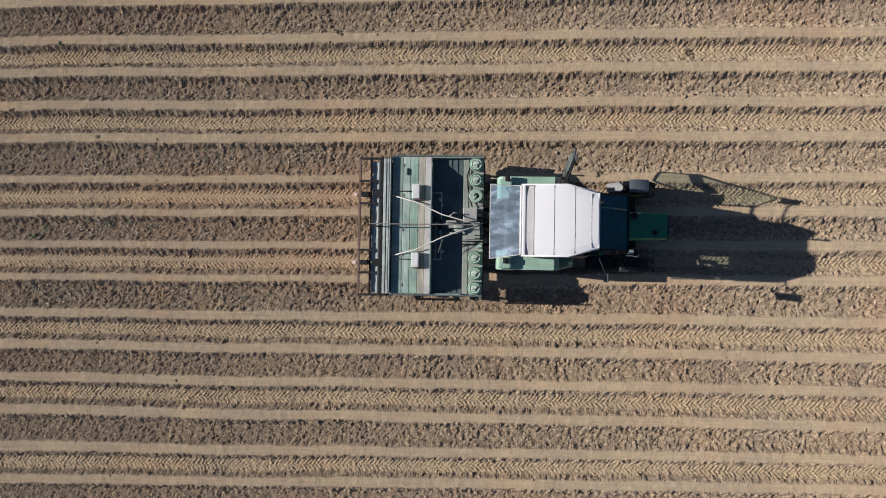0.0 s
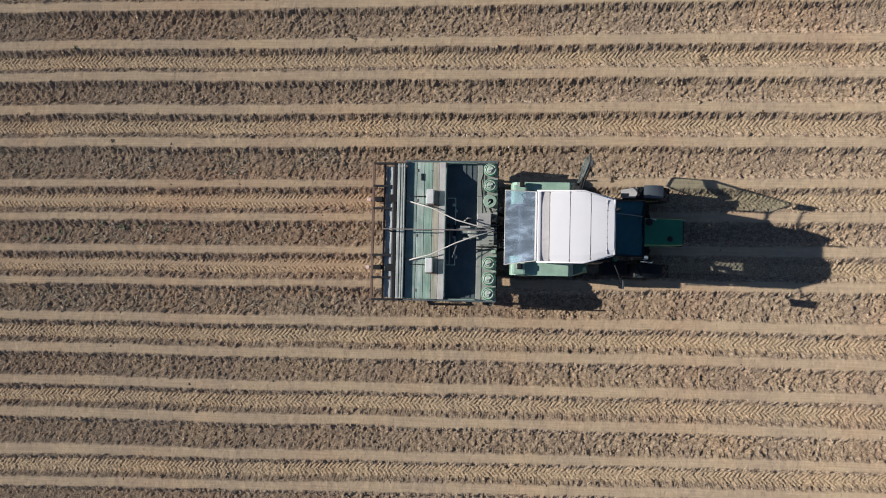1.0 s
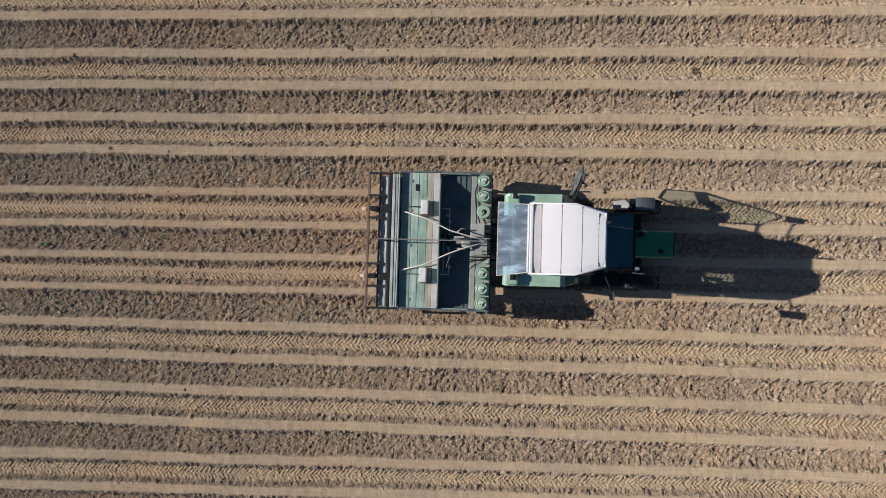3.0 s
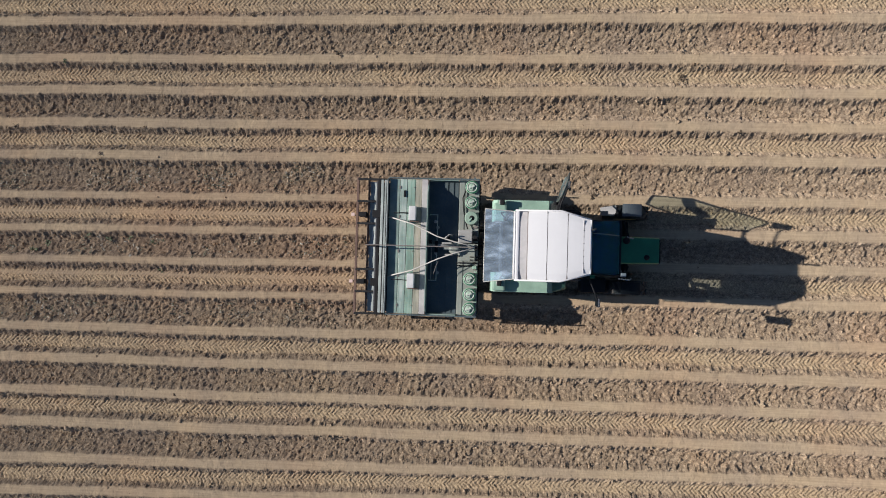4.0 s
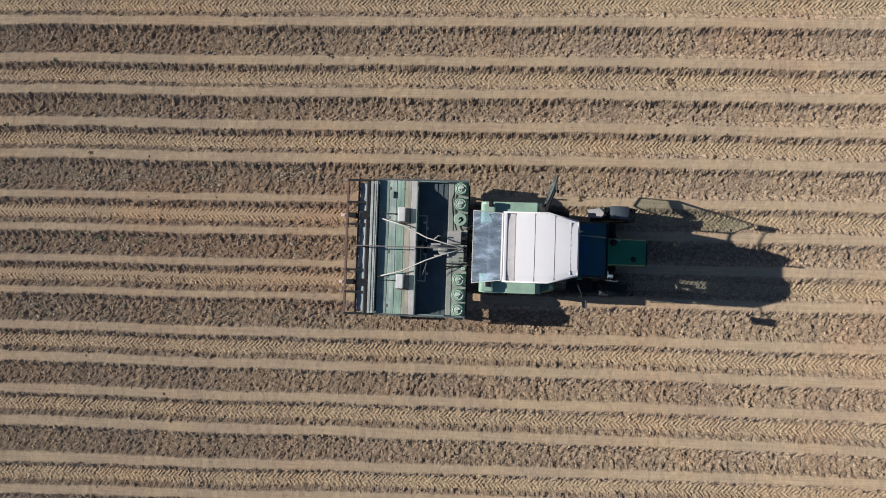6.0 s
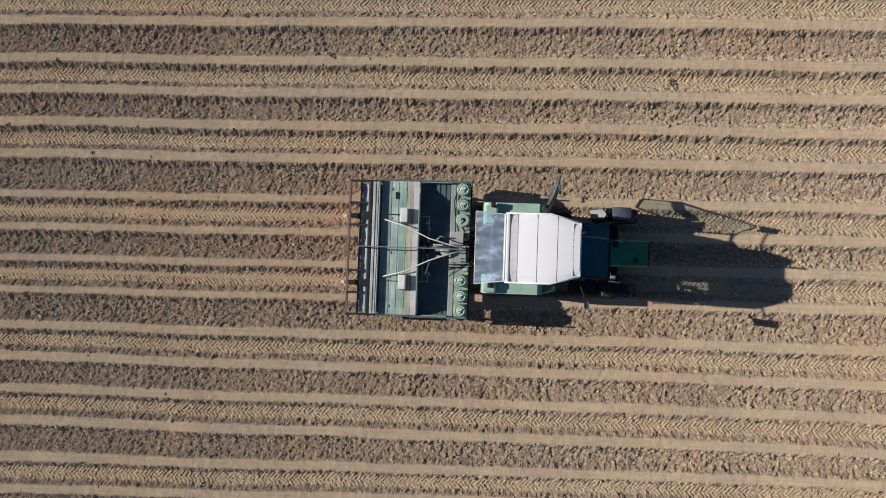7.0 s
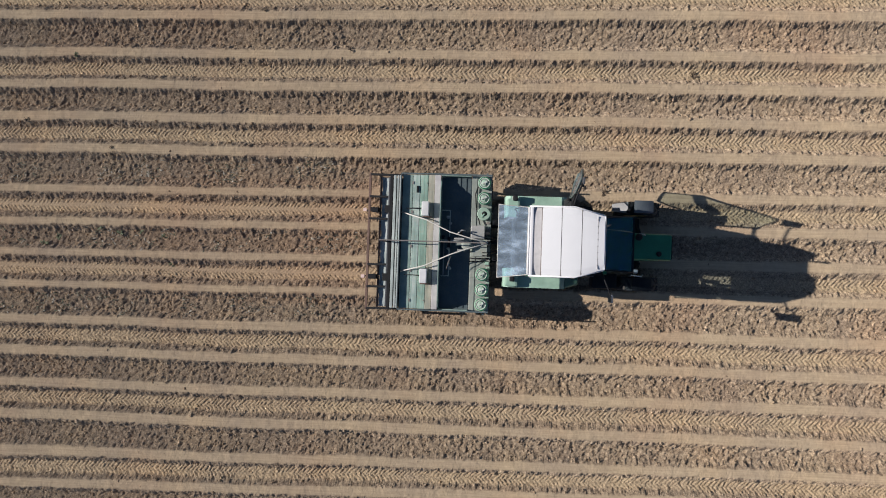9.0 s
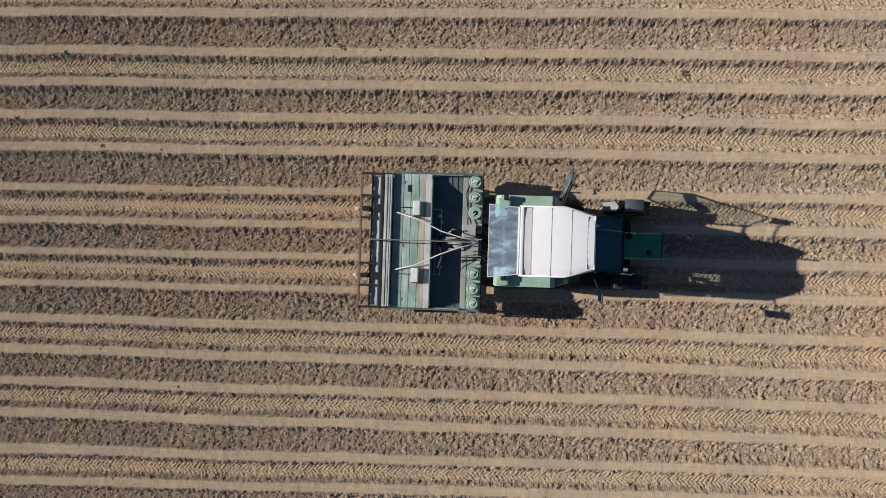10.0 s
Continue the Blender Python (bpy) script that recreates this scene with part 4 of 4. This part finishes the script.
# stays and centre bar that meet above the hitch
part("stay_hose", tube(B(), [(-1.80, 0.585, 1.29), (-1.30, 0.44, 1.42), (-0.80, 0.20, 1.55), (-0.45, 0.10, 1.62), (-0.05, 0.01, 1.65)], 0.013, 8), CLAY, planter, "pale hose")
part("stay_hose", tube(B(), [(-1.79, -0.61, 1.29), (-1.30, -0.48, 1.42), (-0.80, -0.25, 1.55), (-0.45, -0.12, 1.62), (-0.05, -0.01, 1.65)], 0.013, 8), CLAY, planter, "pale hose")
part("centre_bar", bar(B(), (-2.20, 0.0, 1.60), (-0.05, 0.0, 1.64), 0.020, 0.024), FRAME_GREY, planter, "thin grey steel centre bar")
part("bar_post", bar(B(), (-2.18, 0.0, 0.65), (-2.18, 0.0, 1.60), 0.03, 0.03), RUST, planter)
part("chain", tube(B(), [up(-0.78, -0.28, 1.3), up(-0.84, -0.42, 1.22), up(-0.88, -0.55, 1.16)], 0.007, 6), FRAME_GREY, planter)

# ridging hood, slats and rear frame
bm = B()
n = 40
rows = []
for z in (0.0, -0.02):
    rear = [bm.verts.new((-2.350 + 0.010 * math.sin(k * 0.9) + 0.012 * math.sin(k * 2.3), -1.38 + 2.76 * k / n, 0.46 + z + 0.012 * math.sin(k * 1.3))) for k in range(n + 1)]
    front = [bm.verts.new((-2.165, -1.38 + 2.76 * k / n, 0.475 + z)) for k in range(n + 1)]
    rows.append((rear, front))
for k in range(n):
    for rear, front in rows:
        bm.faces.new((rear[k], rear[k + 1], front[k + 1], front[k]))
    bm.faces.new((rows[0][0][k], rows[0][0][k + 1], rows[1][0][k + 1], rows[1][0][k]))
bmesh.ops.recalc_face_normals(bm, faces=bm.faces)
part("ridging_hood", bm, STRIP, planter, "worn pale steel ridging hood")
# black sheet puts the shade between the slats into colour
slab("shade_sheet", -2.15, -1.86, -1.37, 1.37, 0.48, 0.50, BLACK)
# dark strip in place of the cross bar's shadow
slab("shade_strip", -2.175, -2.088, -1.37, 1.37, 0.62, 0.70, CHARCOAL)
for x, w in ((-2.005, 0.026), (-1.94, 0.017), (-1.897, 0.011)):
    slab("slat", x - w, x + w, -1.37, 1.37, 0.94, 0.965, STRIP, bevel=0.004)
slab("edge_rail", -1.865, -1.85, -1.38, 1.38, 1.06, 1.16, HOPPER)
# added upright plates under the lids that limit the sunlit ground ahead
part("sun_baffle", box(B(), -1.80, -1.78, -1.36, 1.36, 0.93, 1.16, 0.005), HOPPER, planter)
part("sun_baffle", box(B(), -1.80, -1.78, -0.75, 1.10, 1.162, 1.26, 0.005), HOPPER, planter)
for yy in (-1.3, -0.45, 0.45, 1.3):
    part("leg", bar(B(), (-1.60, yy, 0.55), (-1.60, yy, 1.24), 0.05, 0.05), BLACK, planter)
    part("leg", bar(B(), (-0.05, yy, 0.55), (-0.05, yy, 1.06), 0.05, 0.05), BLACK, planter)
part("rear_bar", bar(B(), (-2.58, -1.45, 0.62), (-2.58, 1.46, 0.62), 0.05, 0.05), RUST, planter, "rusty brown rear bar")
part("rear_bar", bar(B(), (-2.372, -1.42, 0.455), (-2.372, 1.42, 0.455), 0.036, 0.05), RUST, planter, "rusty brown rear bar")
part("cross_bar", bar(B(), (-2.095, -1.40, 0.80), (-2.095, 1.40, 0.80), 0.06, 0.05), BLACK, planter)
for yy in (1.42, 0.95, 0.48, -0.49, -0.96, -1.42):
    part("frame_arm", bar(B(), (-2.58, yy, 0.63), (-1.84, yy * 0.99, 0.70), 0.045, 0.05), BLACK, planter)
for yy in (0.67, -0.75):
    slab("bracket", -2.54, -2.38, yy - 0.05, yy + 0.05, 0.52, 0.70, BLACK)
    slab("bracket_plate", -2.22, -1.90, yy - 0.08, yy + 0.08, 0.82, 0.86, BLACK)
    part("tine", tube(B(), [(-2.60, yy, 0.60), (-2.68, yy, 0.30), (-2.72, yy, 0.02)], 0.015, 6), BLACK, planter)
    part("tail_marker", box(B(), -2.72, -2.64, yy - 0.035, yy + 0.035, 0.56, 0.60, 0.01), PINK, planter, "pale pink tail marker")

# hydraulic lines from the tractor to the planter
for k, (ya, yb) in enumerate(((0.10, 0.16), (0.05, 0.10), (-0.06, -0.18), (-0.12, -0.24))):
    line = [(0.42, ya, 1.20), (0.28, ya * 1.1, 1.04), (0.12, (ya + yb) / 2, 1.02), (-0.02, yb, 1.16), (-0.16, yb, 1.19)]
    part("hydraulic_hose", tube(B(), line, 0.012, 6), BLACK, planter)
for y in (0.30, 0.42, -0.30, -0.42):
    slab("deck_clamp", -0.10, -0.02, y - 0.02, y + 0.02, 1.05, 1.09, FRAME_GREY)
for y0, y1 in ((-1.36, -0.70), (-0.69, 0.0), (0.01, 0.69), (0.70, 1.36)):
    slab("deck_board", -0.395, -0.30, y0, y1, 1.05, 1.062, DECK, bevel=0.004)
for y in (1.2, 0.6, -0.1, -0.6, -1.2):
    slab("hinge", -1.635, -1.60, y - 0.03, y + 0.03, 1.075, 1.088, FRAME_GREY, bevel=0.003)
    slab("bolt", -1.335, -1.315, y - 0.01, y + 0.01, 1.07, 1.085, FRAME_GREY, bevel=0.003)
planter.location.y -= 0.03      # the planter trails a little off the centre line


# ---- weeds and dead stalks left on the field ----
LEAF = painted("dull_weed_leaf", (0.065, 0.085, 0.04), 0.8, dust=0.3)
STALK = painted("dead_stalk_brown", (0.10, 0.07, 0.045), 0.85, dust=0.25)


def weed(x, y, size, green, seed):
    """A low tuft: curved, pointed leaves and a few broken stalks."""
    rng = random.Random(seed)
    z = float(field(np.array([x]), np.array([y]))[0][0]) - 0.012
    tuft = thing("weed_tuft", "small dull green weed lying on the dry soil" if green else "small dead brown weed tuft lying on the dry soil", "weed", "weeds on the field", x, y, z)
    for k in range(8 if green else 6):
        a, long, wide = rng.uniform(0, 6.28), size * rng.uniform(0.6, 1.1), size * rng.uniform(0.16, 0.26)
        d, side = Vector((math.cos(a), math.sin(a), 0)), Vector((-math.sin(a), math.cos(a), 0))
        bm, rows = B(), []
        for f, w, h in ((0.05, 0.4, 0.0), (0.35, 1.0, 0.22), (0.7, 0.75, 0.25), (1.0, 0.08, 0.12)):
            at = Vector((x, y, z)) + d * long * f + Vector((0, 0, 0.012 + long * h))
            rows.append([bm.verts.new(at + side * wide * w * u + Vector((0, 0, -0.2 * wide * w * (1 - abs(u)) - lift))) for lift in (0, 0.003) for u in (-1, 0, 1)])
        for p, q in zip(rows, rows[1:]):
            for i, j in ((0, 1), (1, 2), (4, 3), (5, 4), (3, 0), (2, 5)):
                bm.faces.new((p[i], p[j], q[j], q[i]))
        for end in (rows[0], rows[-1]):
            bm.faces.new([end[i] for i in (0, 1, 2, 5, 4, 3)])
        bmesh.ops.recalc_face_normals(bm, faces=bm.faces)
        part("leaf", bm, LEAF if green else STALK, tuft)
    for k in range(2):
        a, long = rng.uniform(0, 6.28), size * rng.uniform(0.7, 1.1)
        end = Vector((x + math.cos(a) * long, y + math.sin(a) * long, z + 0.05))
        mid = (Vector((x, y, z)) + end) / 2 + Vector((rng.uniform(-0.01, 0.01), rng.uniform(-0.01, 0.01), 0.03))
        part("stalk", tube(B(), [(x, y, z), mid, end], 0.005, 5), STALK, tuft)


WEEDS = ((-5.22, 5.13, 0.07, 0), (-3.23, 4.25, 0.10, 0), (4.30, 3.82, 0.12, 0), (2.45, 1.19, 0.10, 0), (5.50, 2.63, 0.07, 0),
         (-8.66, 1.93, 0.06, 0), (-10.7, 2.51, 0.09, 0), (-10.2, -0.32, 0.12, 1), (-9.9, -0.14, 0.09, 1), (-9.6, 4.05, 0.08, 1),
         (-8.9, 0.10, 0.09, 1), (-8.45, -0.04, 0.11, 1), (-7.95, 0.06, 0.10, 1), (-7.4, -0.06, 0.07, 1), (-7.2, -0.70, 0.08, 1))
for k, (x, y, size, green) in enumerate(WEEDS):
    weed(x, y, size, green, 60 + k)


def litter_material():
    m, t, b = nodes_of("plant_litter")
    geo = t.nodes.new("ShaderNodeNewGeometry")
    each = ramp(t, geo.outputs["Random Per Island"], [(0.0, (0.05, 0.06, 0.035)), (0.45, (0.12, 0.10, 0.07)), (0.75, (0.22, 0.19, 0.15)), (1.0, (0.36, 0.33, 0.28))])
    grain = add_noise(t, 60, 3, 0.6)
    wash = ramp(t, grain.outputs["Fac"], [(0.3, (0.8, 0.8, 0.8)), (0.7, (1.15, 1.15, 1.15))])
    t.links.new(mix(t, 1.0, each.outputs["Color"], wash.outputs["Color"], "MULTIPLY"), b.inputs["Base Color"])
    b.inputs["Roughness"].default_value = 0.85
    return m


def build_litter():
    """Shreds of dead leaf and straw turned up in the clod furrows behind the planter."""
    rng = np.random.default_rng(23)
    n = 9000
    x, y = rng.uniform(-11.7, -2.9, n), rng.uniform(-2.0, 2.1, n)
    near, side, wheeled, v = zones(x, y)
    patch = grid_noise(x, y, 0.55, 71) * 0.7 + grid_noise(x, y, 0.14, 72) * 0.5
    keep = (near > 0.13) & ~wheeled & (rng.random(n) < 0.75 * smooth(0.52, 0.85, patch))
    x, y = x[keep], y[keep]
    n = len(x)
    h = field(x, y)[0]
    turn, tip = rng.uniform(0, 6.2832, n), rng.uniform(-0.1, 0.7, n)
    long, wide = rng.uniform(0.04, 0.11, n), rng.uniform(0.008, 0.020, n)
    d = np.stack([np.cos(turn) * np.cos(tip), np.sin(turn) * np.cos(tip), np.sin(tip)], 1)
    across = np.stack([-np.sin(turn), np.cos(turn), 0 * turn], 1)
    base = np.stack([x, y, h + 0.004], 1)
    rise = np.array((0.0, 0.0, 0.005))
    bend = base + d * (long * 0.55)[:, None] + rise
    end = bend + d * (long * 0.45)[:, None] * (1, 1, -0.4)
    co = np.stack([base, bend + across * wide[:, None], bend - across * wide[:, None], bend - 2 * rise, end], 1)
    tri = np.array([(0, 1, 2), (0, 3, 1), (0, 2, 3), (4, 2, 1), (4, 1, 3), (4, 3, 2)])
    faces = (tri[None] + 5 * np.arange(n)[:, None, None]).reshape(-1, 3)
    me = bpy.data.meshes.new("plant_litter")
    me.from_pydata(co.reshape(-1, 3).tolist(), [], faces.tolist())
    me.materials.append(litter_material())
    return tagged(new("plant_litter", me), "shreds of dead leaves and straw in the furrows", "plant litter", kind="stuff")


litter = build_litter()
